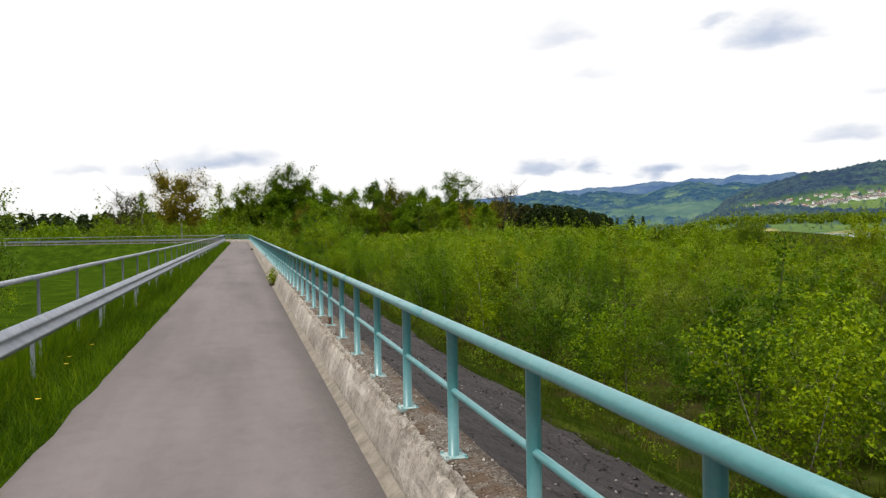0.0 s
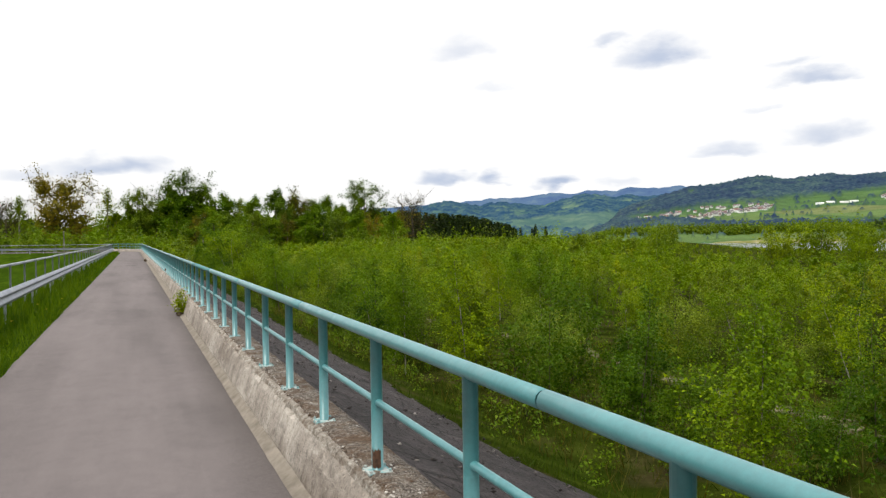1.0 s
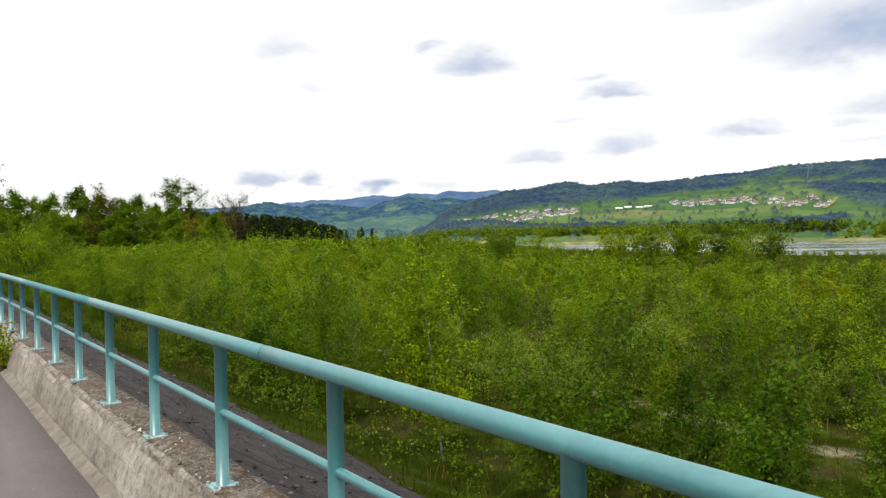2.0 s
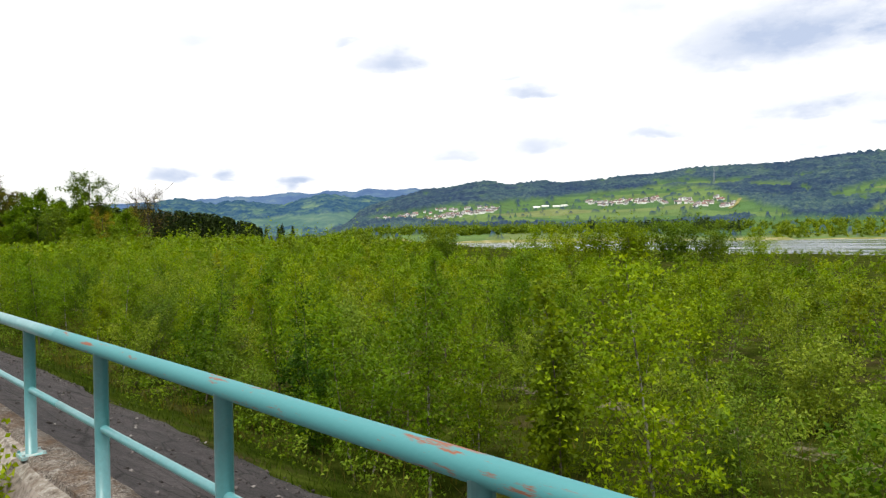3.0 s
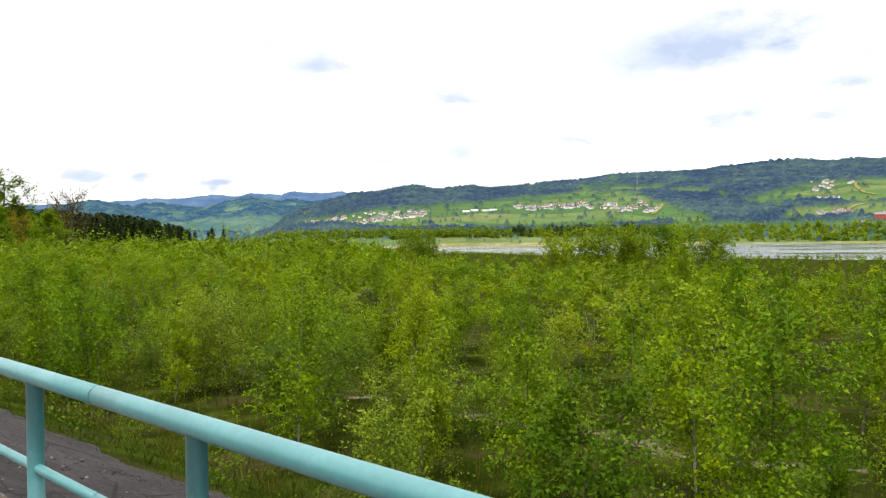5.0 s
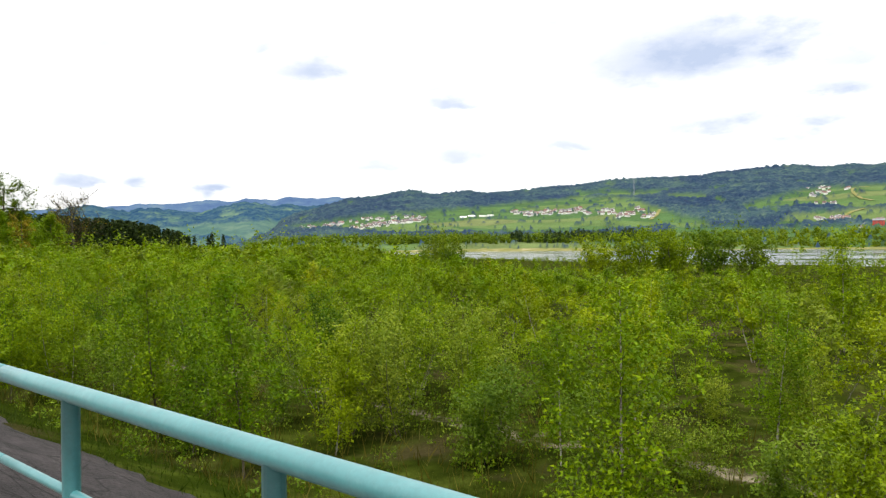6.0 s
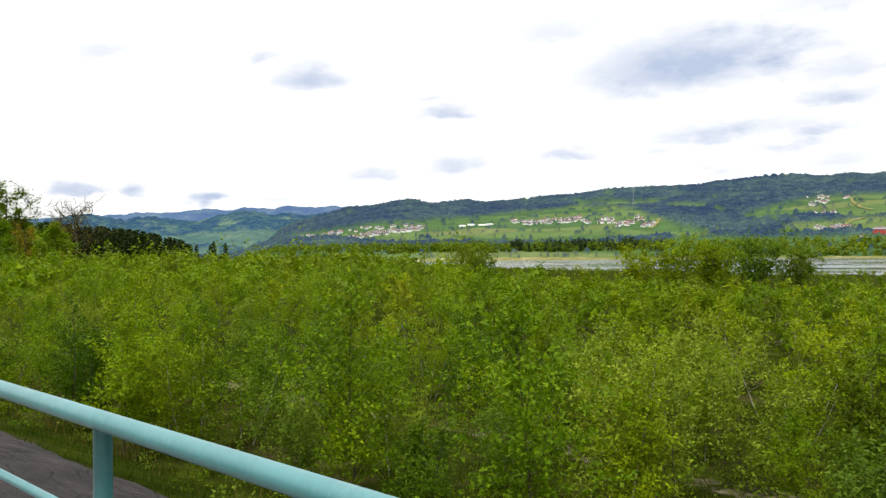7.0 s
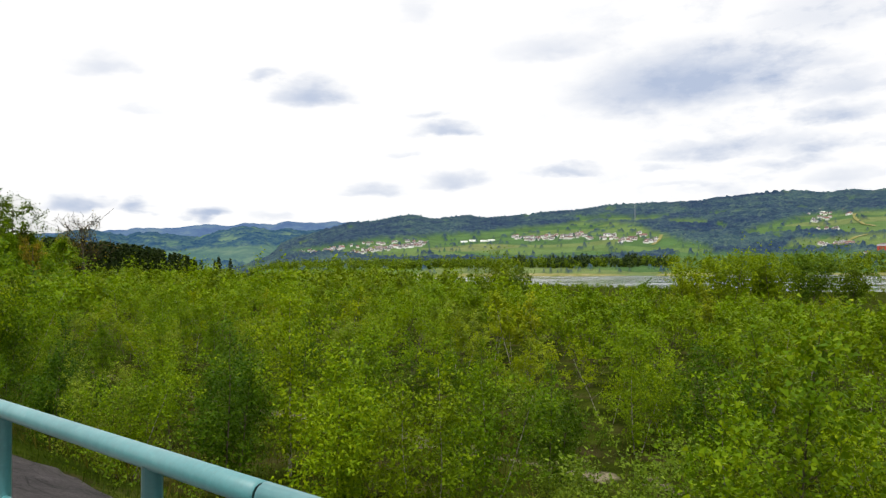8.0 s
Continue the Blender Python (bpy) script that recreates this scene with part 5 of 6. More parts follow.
# kind, azimuth left of +y, elevation of the top (degrees) from the path's start, distance
ROW = [("bare_tree", 7.76, 3.48, 330),
       ("tall_birch", 6.95, 3.28, 320), ("bare_tree", 8.14, 3.07, 335), ("oak", 4.42, 4.94, 300),
       ("tall_birch", 1.63, 3.89, 330),
       ("ash", -0.77, 3.93, 340), ("bare_tree", -1.64, 4.1, 350),
       ("poplar", -2.64, 4.06, 345),
       ("ash", -3.92, 5.3, 350),
       ("poplar", -4.53, 4.23, 350),
       ("poplar", -6.36, 3.71, 355),
       ("tall_birch", -7.3, 3.35, 350),
       ("poplar", -8.16, 3.48, 360), ("dark_poplar", -9.82, 4.03, 360), ("bronze_tree", -11.74, 4.14, 360), ("dark_poplar", -10.77, 3.45, 370),
       ("poplar", -12.87, 3.21, 360),
       ("poplar", -13.75, 3.5, 370),
       ("poplar", -14.62, 2.88, 365),
       ("ash", -16.4, 4.68, 365), ("dark_poplar", -17.55, 2.61, 375), ("dark_poplar", -15.58, 2.73, 380), ("bare_tree", -20.33, 3.77, 358), ("bronze_tree", -19.52, 2.57, 380), ("dark_poplar", -18.73, 2.32, 390),
       ("poplar", -3.26, 3.72, 345),
       ("poplar", -5.4, 3.07, 360), ("dark_poplar", -1.62, 3.09, 350),
       ("poplar", 0.08, 2.79, 340)]
ROW += [(("poplar", "dark_poplar", "ash", "poplar", "bronze_tree")[i % 5], 1.0 - 1.3 * i + .5 * tri(i * 3.3, 1, 1), 2.3 + .5 * tri(i * 1.7, 4, 4), 330 + 40 * tri(i * 2.9, 2, 7)) for i in range(16)]
ROW += [(("dark_poplar", "poplar", "poplar")[i % 3], -.4 - 1.55 * i, 2.5 + .35 * tri(i * 1.3, 7, 4), 372 + 14 * tri(i * 2.1, 2, 3)) for i in range(12)]
seen = set()
for i, (kd, az, el, r) in enumerate(ROW):
    x, y = -1.13 - math.sin(radians(az)) * r, -2.79 + math.cos(radians(az)) * r
    z0 = ground_z(x, y) - .2
    h = 1.67 + math.tan(radians(el)) * r - z0
    sc = h / BASE_H[kd]
    wide = {"poplar": 1.3, "dark_poplar": 1.3, "ash": 1.12, "bronze_tree": 1.15, "oak": 1.1, "bare_tree": 1.3}.get(kd, 1.0)
    m = Matrix.Translation((x, y, z0)) @ Matrix.Rotation(i * 2.1, 4, "Z") @ Matrix.Diagonal((sc * wide, sc * wide, sc, 1))
    if kd in seen:
        copy_at(TALL[kd], m)
    else:
        seen.add(kd)
        TALL[kd].matrix_basis = m

# undergrowth of the row, far hedges, conifers and shore woods
items = []
for i in range(330):
    az, r = rng.uniform(-27, 20), rng.uniform(215, 420)
    x, y = -math.sin(radians(az)) * r, math.cos(radians(az)) * r
    (wood, leaf), mi = FARS[int(rng.integers(0, 5))]
    items.append((*leaf, 7 if rng.uniform() < .4 else mi, x, y, ground_z(x, y) - .2, rng.uniform(0, 6.28), rng.uniform(.9, 1.5)))
for i in range(250):
    az = rng.uniform(-17.5, 9)
    r = rng.uniform(335, 400)
    x, y = -math.sin(radians(az)) * r, math.cos(radians(az)) * r
    items.append((*BUSH[i % 3], (7, 2, 7, 3)[i % 4], x, y, ground_z(x, y) - .2, rng.uniform(0, 6.28), rng.uniform(2.2, 5.2)))
stuff("undergrowth", "green bushes under the tree row", "bushes", items, FOLIAGE)

SPRUCE = [conifer(500 + i, 11, 2.3, 360, 1.1) for i in range(4)]
items = []
for i in range(190):
    az, r = rng.uniform(-29.6, -18.6), rng.uniform(515, 580)
    x, y, _ = polar(az, r, 0)
    wood, leaf = SPRUCE[int(rng.integers(0, 4))]
    el = float(np.interp(-az, [18, 20, 22, 24, 26.3, 27.8, 28.9, 29.6], [2.4, 2.5, 2.3, 2.2, 1.95, 1.6, 1.3, 1.0])) - abs(rng.normal()) * .34
    sc = (1.7 + math.tan(radians(el)) * r - ground_z(x, y)) / 11
    items += [(*wood, 0, x, y, ground_z(x, y), 0, sc), (*leaf, 1, x, y, ground_z(x, y), rng.uniform(0, 6.28), sc)]
for az, el in ((-31.1, 1.2), (-30.85, .95), (-31.9, 1.02), (-29.0, 1.15), (-29.9, .95)):
    x, y, _ = polar(az, 534, 0)
    wood, leaf = SPRUCE[1]
    sc = (1.7 + math.tan(radians(el)) * 534 - ground_z(x, y)) / 11
    items += [(*wood, 0, x, y, ground_z(x, y), 0, sc), (*leaf, 1, x, y, ground_z(x, y), az, sc)]
stuff("spruce_wood", "dark spruce wood beside the tree row", "conifers", items, [M["bark"], M["needle"]])

CLUMP = [plant(520 + i, 11, 5, 3, 12, 95, 2.7, 2.4, kind=kd, sides=3, twigs=1, cluster=1.1, plain_leaf=True, face=.65)[1] for i, kd in enumerate(("round", "slender", "round", "slender"))]
SPR_LOW = [conifer(530 + i, 15, 3.6, 90, 2.8)[1] for i in range(3)]
items = []
for i in range(1600):
    az = rng.uniform(-90, -34)
    yellow = az < -66
    band = float(np.interp(-az, [34, 51, 52, 65.5, 66.5, 94], [.75, .7, 1, 1, .9, .8]))
    if rng.uniform() > band:
        continue
    el = rng.uniform(.1, 1.2) if yellow else rng.uniform(.62, 1.0) + .16 * tri(az * .9, 1, 1)
    r = NEAR_R0 + 8
    while math.degrees(math.atan2(near_height(az, r) - 1.7, r)) < el - .45 and r < 1700:
        r += 8
    x, y, z = polar(az, r, near_height(az, r))
    kind = tri(az * .6, 3, 3) + rng.uniform(-.35, .35)
    if 54 < -az < 66 and kind > .0:
        items.append((*SPR_LOW[i % 3], 1, x, y, z - 1, i, rng.uniform(.7, 1.2)))
    elif yellow:
        items.append((*CLUMP[i % 4], (4, 3, 3, 2)[int((kind + 1) * 7) % 4], x, y, z - 2, i, rng.uniform(.5, 1.0)))
    else:
        items.append((*CLUMP[i % 4], 2 if kind < .25 else 3, x, y, z - 2, i, rng.uniform(.65, 1.25)))
stuff("shore_woods", "belt of dark pines and light bushes on the far shore", "woods", items, [M["bark"], M["needle_hazed"], M["leaf_dark"], M["leaf_mid"], M["leaf_young"]])

# a far pine wood beyond the meadow
items = []
for i in range(230):
    az, r = rng.uniform(5, 34), rng.uniform(560, 640)
    x, y, _ = polar(az, r, 0)
    sc = (1.7 + math.tan(radians(rng.uniform(1.45, 1.8) + .12 * tri(az * .7, 1, 4))) * r - ground_z(x, y)) / 15
    items.append((*SPR_LOW[i % 3], 1, x, y, ground_z(x, y), i, sc * 1.02))
stuff("pine_wood", "dark pine wood along the far edge of the meadow", "woods", items, [M["bark"], M["needle"]])

# hedge and trees left of the bend
items = []
for i in range(210):
    az, r = rng.uniform(-3, 28), rng.uniform(176, 235)
    x, y = -math.sin(radians(az)) * r, math.cos(radians(az)) * r
    top = 1.65 + math.tan(radians(rng.uniform(.25, .95) + .35 * tri(az * .5, 2, 2))) * r - ground_z(x, y)
    items.append((*BUSH[i % 3], (2, 7, 7, 3)[i % 4], x, y, ground_z(x, y) - .1, i, top / 3.2))
stuff("hedge", "fresh green bushes beyond the bend", "bushes", items, FOLIAGE)
blossom = plant_thing("cherry_tree", *tall_tree(9, 8.0, 2.3, 4200, .15, "round", .12, 26, .09), M["bark"], M["leaf_willow"],
                      "young tree with thin pale foliage on the meadow", "tree")
blossom.matrix_basis = Matrix.Translation((-14.3, 40.0, ground_z(-14.3, 40.0) - .1)) @ Matrix.Scale(1.1, 4)
bank_bush = plant_thing("bank_bush", *plant(90, 3.2, 1.7, 5, 50, 2200, .10, .06, kind="round", cluster=.2, split=True), M["bark"], M["leaf_birch"], "dense green bush at the foot of the bank", "shrub")
bank_bush.matrix_basis = Matrix.Translation((-13.2, 37.0, ground_z(-13.2, 37.0) - .1))

# weeds and grass
def blades(places, h0, h1, width, lean, seed, short=False):
    r = np.random.default_rng(seed)
    P = np.array(places)
    n = len(P)
    a = r.uniform(0, 2 * math.pi, n)
    side = np.stack([np.cos(a), np.sin(a), np.zeros(n)], 1) * (width * r.uniform(.6, 1.3, n))[:, None]
    h = r.uniform(h0, h1, n)[:, None]
    tip = np.concatenate([r.normal(size=(n, 2)) * lean, np.ones((n, 1))], 1) * h
    if short:
        return np.stack([P - side, P + side, P + tip], 1).reshape(-1, 3), np.arange(3 * n).reshape(-1, 3)
    mid = tip * np.array([.35, .35, .6])
    V = np.stack([P - side, P + side, P + mid + side * .7, P + mid - side * .7, P + tip + side * .12, P + tip - side * .12], 1).reshape(-1, 3)
    b = np.arange(n)[:, None] * 6
    F = np.concatenate([b + np.array([[0, 1, 2, 3]]), b + np.array([[3, 2, 4, 5]])])
    return V, F


def on_ground(n, seed, fx, fy, drop=.01):
    r = np.random.default_rng(seed)
    out = []
    for _ in range(n):
        y = fy(r)
        x = fx(r, y)
        out.append((x, y, ground_z(x, y) - drop))
    return out


near_y = lambda r: -3.0 + 46 * r.uniform() ** 1.7
far_y = lambda r: 20 + 92 * r.uniform()
verge = on_ground(27000, 1, lambda r, y: -2.80 - 1.8 * r.uniform() ** 1.1, near_y)
V, F = blades(verge, .06, .24, .009, .45, 2, True)
edge_grass = on_ground(6000, 11, lambda r, y: -2.70 - .14 * r.uniform(), near_y)
V1, F1 = blades(edge_grass, .03, .10, .007, .5, 12, True)
tall_tufts = on_ground(17000, 8, lambda r, y: -3.66 - .8 * r.uniform(), near_y)
V2, F2 = blades(tall_tufts, .30, .58, .011, .35, 9, True)
far_tufts = on_ground(9000, 14, lambda r, y: -2.95 - 1.5 * r.uniform(), far_y)
V3, F3 = blades(far_tufts, .15, .5, .022, .35, 15, True)
V, F = join([(V, F), (V1, F1), (V2, F2), (V3, F3)])
tagged(put("verge_grass", fast_mesh("verge_grass", V, F, M["blade"])), "lush green grass verge beside the path", "grass", kind="stuff")
toe = on_ground(12000, 3, lambda r, y: 3.4 + 3.4 * r.uniform(), lambda r: -1 + 76 * r.uniform())
V, F = blades(toe, .06, .20, .009, .45, 4, True)
tagged(put("toe_grass", fast_mesh("toe_grass", V, F, M["blade_toe"])), "grass along the foot of the slope", "grass", kind="stuff")
dry = on_ground(14000, 5, lambda r, y: 5.0 + 10 * r.uniform(), lambda r: -1 + 80 * r.uniform())
V, F = blades(dry, .15, .6, .010, .35, 6, True)
tagged(put("dry_weeds", fast_mesh("dry_weeds", V, F, M["blade_dry"])), "dry brown weed stalks among the shrubs", "weeds", kind="stuff")
low_items = []
LOWS = [plant(600 + i, .7, .5, 4, 12, 130, .058, .045, kind="spread", sides=3, twigs=1, cluster=.1, plain_leaf=True)[1] for i in range(3)]
for x, y in scatter(rng, 4.4, 17, -2, 85, .95, 4200, lambda x, y: x > 4.6 + .8 * tri(y * .2, 1, 1) and rng.uniform() < (.75 if 8 < x < 14.5 else .45)):
    low_items.append((*LOWS[int(rng.integers(0, 3))], int(rng.integers(0, 3)), x, y, ground_z(x, y) - .05, rng.uniform(0, 6.28), rng.uniform(.5, 1.25)))
stuff("weeds", "low leafy weeds and seedlings under the shrubs", "weeds", low_items, [M["leaf_dark"], M["leaf_mid"], M["leaf_willow"]])

# dandelions in the verge
for i in range(26):
    r = random.random
    x, y = -2.9 - 1.2 * r(), 2.5 + 24 * r() ** 1.4
    z = ground_z(x, y)
    ob = empty("dandelion", Matrix.Translation((x, y, z)))
    g = Geo()
    g.tube([(0, 0, -.02), (.01, 0, .16), (.012, .004, .22)], [.003, .0025, .002], 4)
    put("stem", g.mesh("stem", M["blade"]), ob)
    g = Geo()
    for q in range(9):
        an = q * .698
        g.add([(.012, .004, .215), (.012 + .022 * math.cos(an - .3), .004 + .022 * math.sin(an - .3), .226), (.012 + .026 * math.cos(an), .004 + .026 * math.sin(an), .222),
               (.012 + .022 * math.cos(an + .3), .004 + .022 * math.sin(an + .3), .226)], [(0, 1, 2, 3)])
    put("petals", g.mesh("petals", M["petal"]), ob)
    tagged(ob, "small yellow dandelion in the grass verge", "flower", "dandelions")

# crumbled concrete and litter on the wall top, grit and clods on the slope
def crumbs(n, seed, place, s0, s1, flat):
    r = np.random.default_rng(seed)
    V, F = [], []
    corner_faces = np.array([(0, 2, 4), (2, 1, 4), (1, 3, 4), (3, 0, 4), (2, 0, 5), (1, 2, 5), (3, 1, 5), (0, 3, 5)])
    star = np.array([(1, 0, 0), (-1, 0, 0), (0, 1, 0), (0, -1, 0), (0, 0, 1), (0, 0, -1)], float)
    for i in range(n):
        size = s0 + (s1 - s0) * r.uniform() ** 3
        a_ = r.uniform(0, 6.28)
        v = star * size * r.uniform(.55, 1.2, (6, 3)) * np.array([1, .8, flat]) + r.normal(size=(6, 3)) * size * .15
        c_, s_ = math.cos(a_), math.sin(a_)
        v = np.stack([v[:, 0] * c_ - v[:, 1] * s_, v[:, 0] * s_ + v[:, 1] * c_, v[:, 2]], 1)
        V.append(v + np.array(place(r)))
        F.append(corner_faces + 6 * i)
    return fast_mesh("crumbs", np.concatenate(V), np.concatenate(F), M["crumb"])


def on_wall(r):
    y = -3 + 19 * r.uniform()
    x = -.075 + (.045 if r.uniform() < .4 else .27) * r.uniform()
    return (x, y, WALL_Z + rise(y) + .004)


def on_slope(r):
    y = -3 + 40 * r.uniform() ** 1.2
    off = .3 + 3.1 * r.uniform() ** .7
    return (off, y, rise(y) + .095 - .42 * (off - .22) + .006)


tagged(put("crumbs", crumbs(2600, 61, on_wall, .003, .017, .6)), "crumbled concrete and grit on the wall top", "grit", kind="stuff")
slope_grit = crumbs(5200, 62, on_slope, .006, .042, .5)
slope_grit.materials.clear()
slope_grit.materials.append(M["clod"])
tagged(put("slope_grit", slope_grit), "dark grit and clods on the slope lining", "grit", kind="stuff")

# the weed that grows in the corner of the wall
corner = empty("wall_weed", Matrix.Translation((-.235, STEP_Y - .05, rise(STEP_Y))))
wood, leaf = plant(700, .50, .08, 5, 30, 700, .050, .032, kind="slender", thick=.02, cluster=.06)
put("stems", fast_mesh("stems", *wood, M["bark"]), corner)
put("leaves", fast_mesh("leaves", *leaf, M["leaf_weed"]), corner)
g = Geo()
g.tube([(0, 0, -.02), (0, .01, .03), (.01, 0, .08), (.02, .01, .13), (.02, 0, .16)], [.11, .13, .115, .08, .02], 9)
g.v = [(x + .02 * tri(x * 22, y * 22, z * 22), y + .02 * tri(y * 22, z * 22, x * 22), z + .015 * tri(x * 30, z * 20, y * 25)) for x, y, z in g.v]
put("soil_clod", g.mesh("soil_clod", M["soil"]), corner, label="dark clod of soil and roots")
tagged(corner, "yellow-green weed growing at the foot of the parapet", "weed")
stone = Geo()
stone.tube([(0, 0, -.02), (0, 0, .05), (.02, 0, .15), (.02, .01, .21)], [.10, .12, .09, .03], 7)
tagged(put("stone", stone.mesh("stone", M["soil"]), at=Matrix.Translation((-.33, 65.0, rise(65)))), "dark clod lying against the wall foot", "stone")


# ---- the villages across the lake ----
def hill_spot(az, el):
    """The place on the hillside that shows at this azimuth and elevation from the dam."""
    r = NEAR_R0 + 30
    while r < NEAR_R1:
        if math.degrees(math.atan2(near_height(az, r) - 1.6, r)) >= el:
            break
        r += 6
    return polar(az, r, near_height(az, r)), r


def house(w, d, h, pitch, wall_m, roof_m, red=False):
    ob = empty("house")
    g = Geo()
    g.box((-w / 2, -d / 2, -3), (w / 2, d / 2, h))
    g.add([(-w / 2, -d / 2, h), (-w / 2, d / 2, h), (-w / 2, 0, h + pitch), (w / 2, -d / 2, h), (w / 2, d / 2, h), (w / 2, 0, h + pitch)], [(0, 1, 2), (3, 5, 4)])
    put("wall", g.mesh("wall", wall_m), ob)
    g = Geo()
    e, t = .7, .3
    for sgn in (-1, 1):
        y1, z1 = sgn * (d / 2 + e), h - pitch * e / (d / 2)
        v = [(-w / 2 - e, 0, h + pitch), (w / 2 + e, 0, h + pitch), (w / 2 + e, y1, z1), (-w / 2 - e, y1, z1)]
        v += [(x, y, z + t) for x, y, z in v]
        g.add(v, [(0, 1, 2, 3), (4, 7, 6, 5), (0, 4, 5, 1), (1, 5, 6, 2), (2, 6, 7, 3), (3, 7, 4, 0)])
    put("roof", g.mesh("roof", roof_m), ob)
    g = Geo()
    g.box((w * .2 - .5, .6, h + pitch * .5), (w * .2 + .5, 1.6, h + pitch + 1.3))
    put("chimney", g.mesh("chimney", wall_m), ob)
    for fl in range(max(1, int(h // 2.8))):
        for sx in (-.3, 0, .3):
            for sgn in (-1, 1):
                g = Geo()
                g.box((sx * w - .7, sgn * (d / 2 + .04) - .05, 1.0 + fl * 2.8), (sx * w + .7, sgn * (d / 2 + .04) + .05, 2.4 + fl * 2.8))
                put("window", g.mesh("window", M["glass"]), ob)
    return ob


HOUSES = [house(11, 9, 5.4, 3.8, M["render"], M["roof"]), house(9, 8.5, 5.0, 4.4, M["render"], M["roof"]), house(14, 9, 3.4, 3.4, M["render"], M["roof"])]
LONG = house(26, 11, 4.0, 1.8, M["render"], M["render"])
RED = house(20, 13, 10, 3.0, M["redwall"], M["roof"])
SITES = [(-37.96, -39.46, 1.43, 1.51, 9), (-39.68, -41.19, 1.51, 1.71, 14), (-41.75, -42.36, 1.41, 1.44, 4), (-42.49, -47.62, 1.49, 2.1, 46), (-41.6, -47.0, 1.9, 2.35, 9), (-54.2, -55.07, 2.45, 2.53, 6), (-55.19, -57.65, 2.35, 2.52, 20),
         (-57.9, -59.52, 2.39, 2.66, 18), (-59.52, -60.19, 2.49, 2.39, 5), (-60.86, -62.03, 2.42, 2.44, 9), (-62.11, -63.43, 2.1, 2.2, 10), (-63.55, -64.08, 2.57, 2.56, 4), (-64.04, -65.13, 1.97, 2.2, 7),
         (-74.59, -76.66, 3.76, 3.82, 10), (-77.2, -77.8, 3.75, 3.76, 3), (-75.39, -76.66, 3.29, 3.4, 7), (-75.73, -77.0, 2.54, 2.58, 5), (-75.66, -77.8, 1.5, 1.59, 14), (-78.19, -79.6, .97, 1.4, 6), (-76.86, -77.47, 4.19, 4.23, 3), (-80, -88, 2.0, 3.6, 16)]
hr = np.random.default_rng(21)
placed = set()
for a0, a1, e0, e1, count in SITES:
    for i in range(int(count * 1.4)):
        u = (i + hr.uniform(0, 1)) / (count * 1.4)
        az = a0 + (a1 - a0) * u
        if tri(az * 1.7, 8, 2) > .42:
            continue
        el = e0 + (e1 - e0) * u + hr.uniform(-.15, .16)
        (x, y, z), r = hill_spot(az, el)
        w = int(hr.integers(0, 3))
        m = Matrix.Translation((x, y, z)) @ Matrix.Rotation(radians(az) + hr.uniform(-.7, .7), 4, "Z") @ Matrix.Scale(hr.uniform(.5, .82), 4)
        if w in placed:
            copy_at(HOUSES[w], m)
        else:
            placed.add(w)
            tagged(HOUSES[w], "pale rendered village house with a pitched roof", "house", "village houses")
            HOUSES[w].matrix_basis = m
first = True
for i, (az, el) in enumerate(((-50.5, 2.2), (-51.15, 2.28), (-52.0, 2.26), (-52.6, 2.3), (-76.25, 3.8))):
    (x, y, z), r = hill_spot(az, el)
    m = Matrix.Translation((x, y, z)) @ Matrix.Rotation(radians(az) + .1 * i, 4, "Z") @ Matrix.Scale(.62, 4)
    if first:
        tagged(LONG, "long low white farm building", "building", "farm buildings").matrix_basis = m
        first = False
    else:
        copy_at(LONG, m)
(x, y, z), r = hill_spot(-79.4, 1.0)
tagged(RED, "large red building with rows of windows near the shore", "building").matrix_basis = Matrix.Translation((x, y, z + 2)) @ Matrix.Rotation(radians(-79.4), 4, "Z") @ Matrix.Scale(.85, 4)

# sandy banks on the far shore
def bank(az0, az1, r0, r1, z):
    g, n = Geo(), 40
    vs = []
    for i in range(n + 1):
        az = az0 + (az1 - az0) * i / n
        a0 = r0 + 14 * tri(az * .8, 2, 2)
        end = max(0.0, math.sin(math.pi * i / n)) ** .4 * (1 + .3 * tri(az * 1.7, 5, 5))
        for r, zz in ((a0, -7.6), (a0 + 10, (z + 7) * .5 * end - 7), ((a0 + r1) / 2, (z + 7) * end - 7), (r1 + 20, (z + 5.5) * end - 7)):
            vs.append(polar(az, r, zz + .5 * tri(az * 2, r * .02, 1)))
    g.add(vs, [(i * 4 + k, (i + 1) * 4 + k, (i + 1) * 4 + k + 1, i * 4 + k + 1) for i in range(n) for k in range(3)])
    return g.mesh("shore_bank", M["gravel"], True)


for a0, a1, r0, r1, z in ((-43.5, -62.5, 1124, 1170, -2.4), (-64.5, -69, 1120, 1165, -3.2), (-37.9, -41.0, 1060, 1090, 1.0), (-69, -94, 1128, 1160, -4.6)):
    tagged(put("shore_bank", bank(a0, a1, r0, r1, z)), "pale sandy bank on the far shore", "bank", kind="structure")

# a white lane that climbs the hill
def lane(points, width):
    g, vs = Geo(), []
    pts = [hill_spot(az, el) for az, el in points]
    fine = []
    for i in range(len(points) - 1):
        for q in range(12):
            u = q / 12
            az = points[i][0] + (points[i + 1][0] - points[i][0]) * u
            r = pts[i][1] + (pts[i + 1][1] - pts[i][1]) * u
            fine.append((az, r))
    for az, r in fine:
        da = math.degrees(width / r)
        for s_ in (-.5, .5):
            vs.append(polar(az + da * s_, r, near_height(az, r) + 1.6))
    g.add(vs, [(2 * i, 2 * i + 1, 2 * i + 3, 2 * i + 2) for i in range(len(fine) - 1)])
    return g.mesh("lane", M["gravel"])


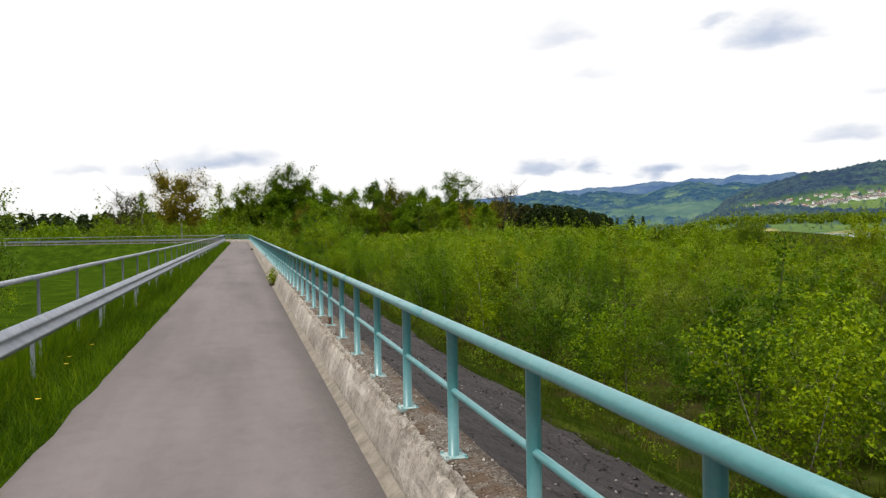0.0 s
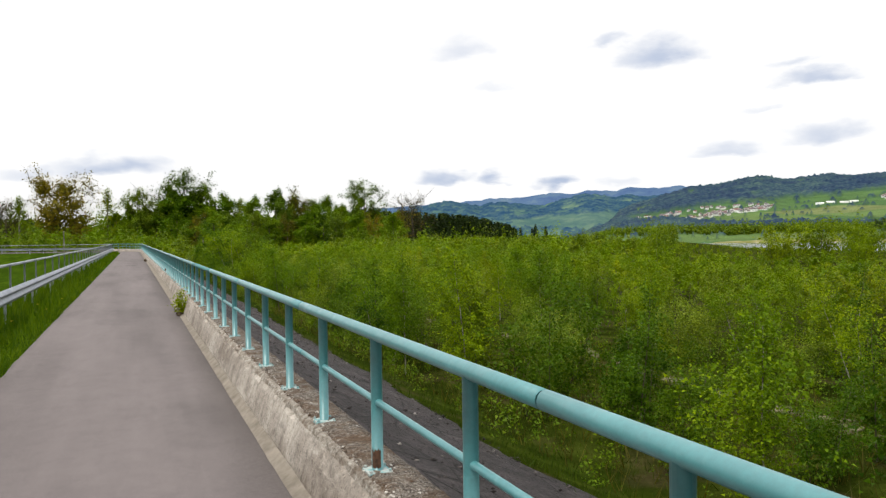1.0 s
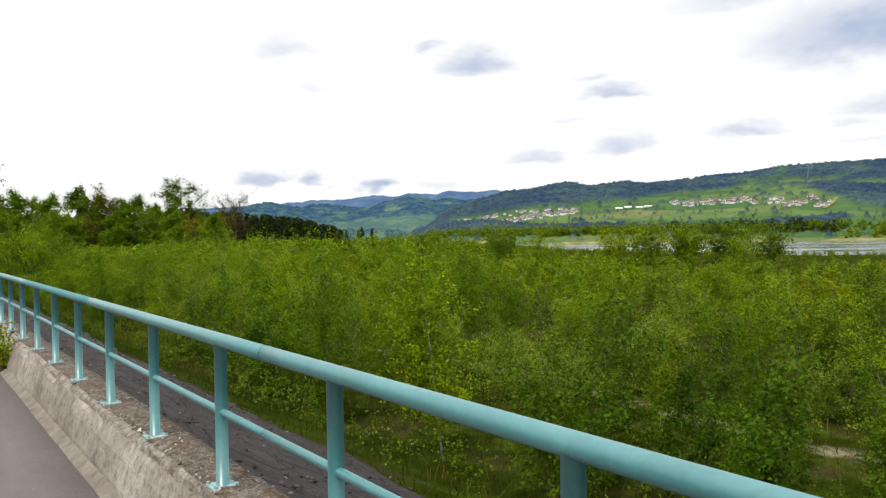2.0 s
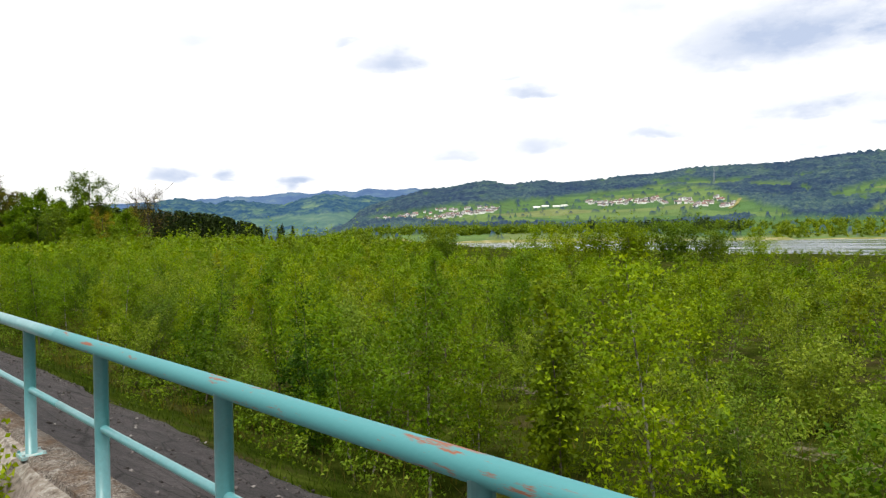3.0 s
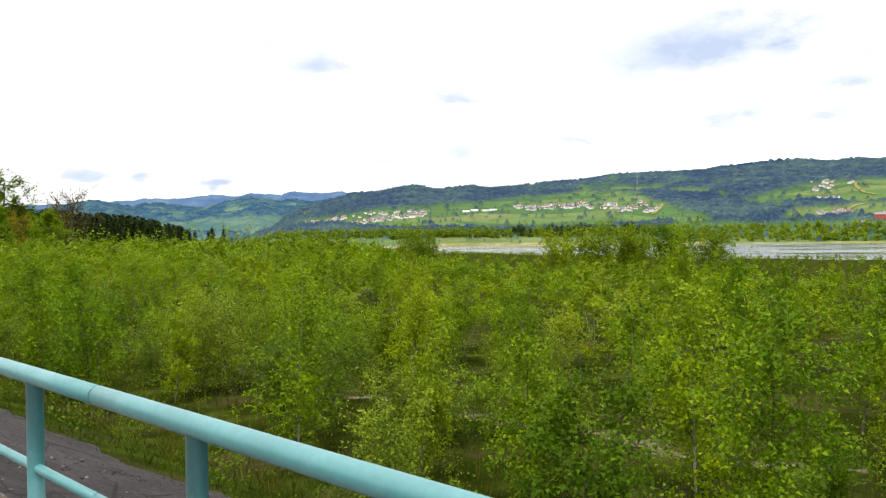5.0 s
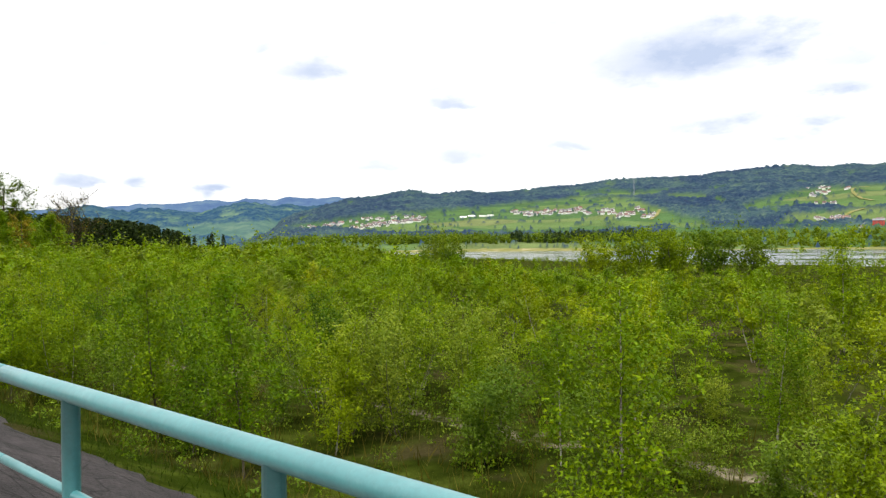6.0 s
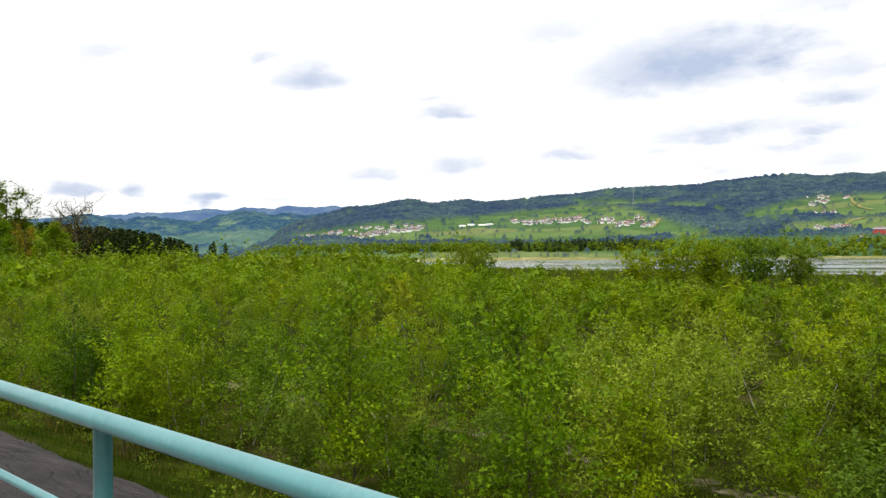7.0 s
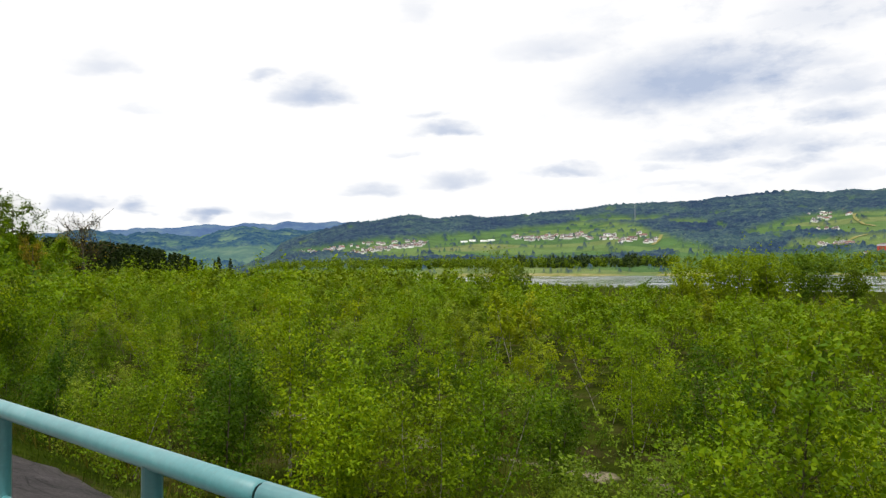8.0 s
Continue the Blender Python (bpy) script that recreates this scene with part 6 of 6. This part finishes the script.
for pts in (((-64.56, 1.79), (-65.05, 2.12), (-65.29, 2.57)), ((-78.98, 3.67), (-78.36, 3.73), (-77.97, 3.6), (-78.03, 3.3), (-78.46, 2.9), (-79.2, 2.75)), ((-77.36, 1.76), (-77.93, 2.05), (-78.65, 2.21), (-79.8, 2.3))):
    tagged(put("lane", lane(pts, 7)), "pale gravel lane on the hillside", "lane", kind="structure")

# poles near the bend, and a mast on the hill
def pole(x, y, h, r, name, label, mat, arm=False):
    ob = empty(name, Matrix.Translation((x, y, ground_z(x, y) - .1)))
    g = Geo()
    g.tube([(0, 0, 0), (0, 0, h * .5), (0, 0, h)], [r * 1.2, r, r * .8], 8)
    put("shaft", g.mesh("shaft", mat, True), ob)
    g = Geo()
    g.tube([(0, 0, h - .02), (0, 0, h + .05), (0, 0, h + .09)], [r * 1.1, r * 1.1, r * .3], 8)
    put("cap", g.mesh("cap", mat), ob)
    return tagged(ob, label, "pole")


pole(-15.2, 186, 7.2, .16, "pole", "pale concrete pole behind the bend", M["concrete"])
pole(13.5, 178, 5.6, .14, "pole", "grey timber pole in the scrub", M["timber"])
for az, el, hh in ((-63.48, 3.5, 42),):
    (x, y, z), r = hill_spot(az, el)
    g = Geo()
    for sx, sy in ((-1, -1), (1, -1), (1, 1), (-1, 1)):
        g.tube([(sx * 2.2, sy * 2.2, -2), (sx * .3, sy * .3, hh)], .14, 4)
    for q in range(7):
        zz, k = hh * q / 7, 2.2 - 1.9 * q / 7
        for a, b in (((-1, -1), (1, -1)), ((1, -1), (1, 1)), ((1, 1), (-1, 1)), ((-1, 1), (-1, -1))):
            g.tube([(a[0] * k, a[1] * k, zz), (b[0] * k * .9, b[1] * k * .9, zz + hh / 7)], .14, 3)
    for q in (.7, .85, .97):
        g.tube([(-5, 0, hh * q), (5, 0, hh * q)], .2, 4)
    ob = empty("pylon", Matrix.Translation((x, y, z + 6)) @ Matrix.Rotation(.5, 4, "Z"))
    put("lattice", g.mesh("lattice", M["zinc"]), ob)
    tagged(ob, "grey steel lattice pylon on the wooded hill", "pylon", "pylons")
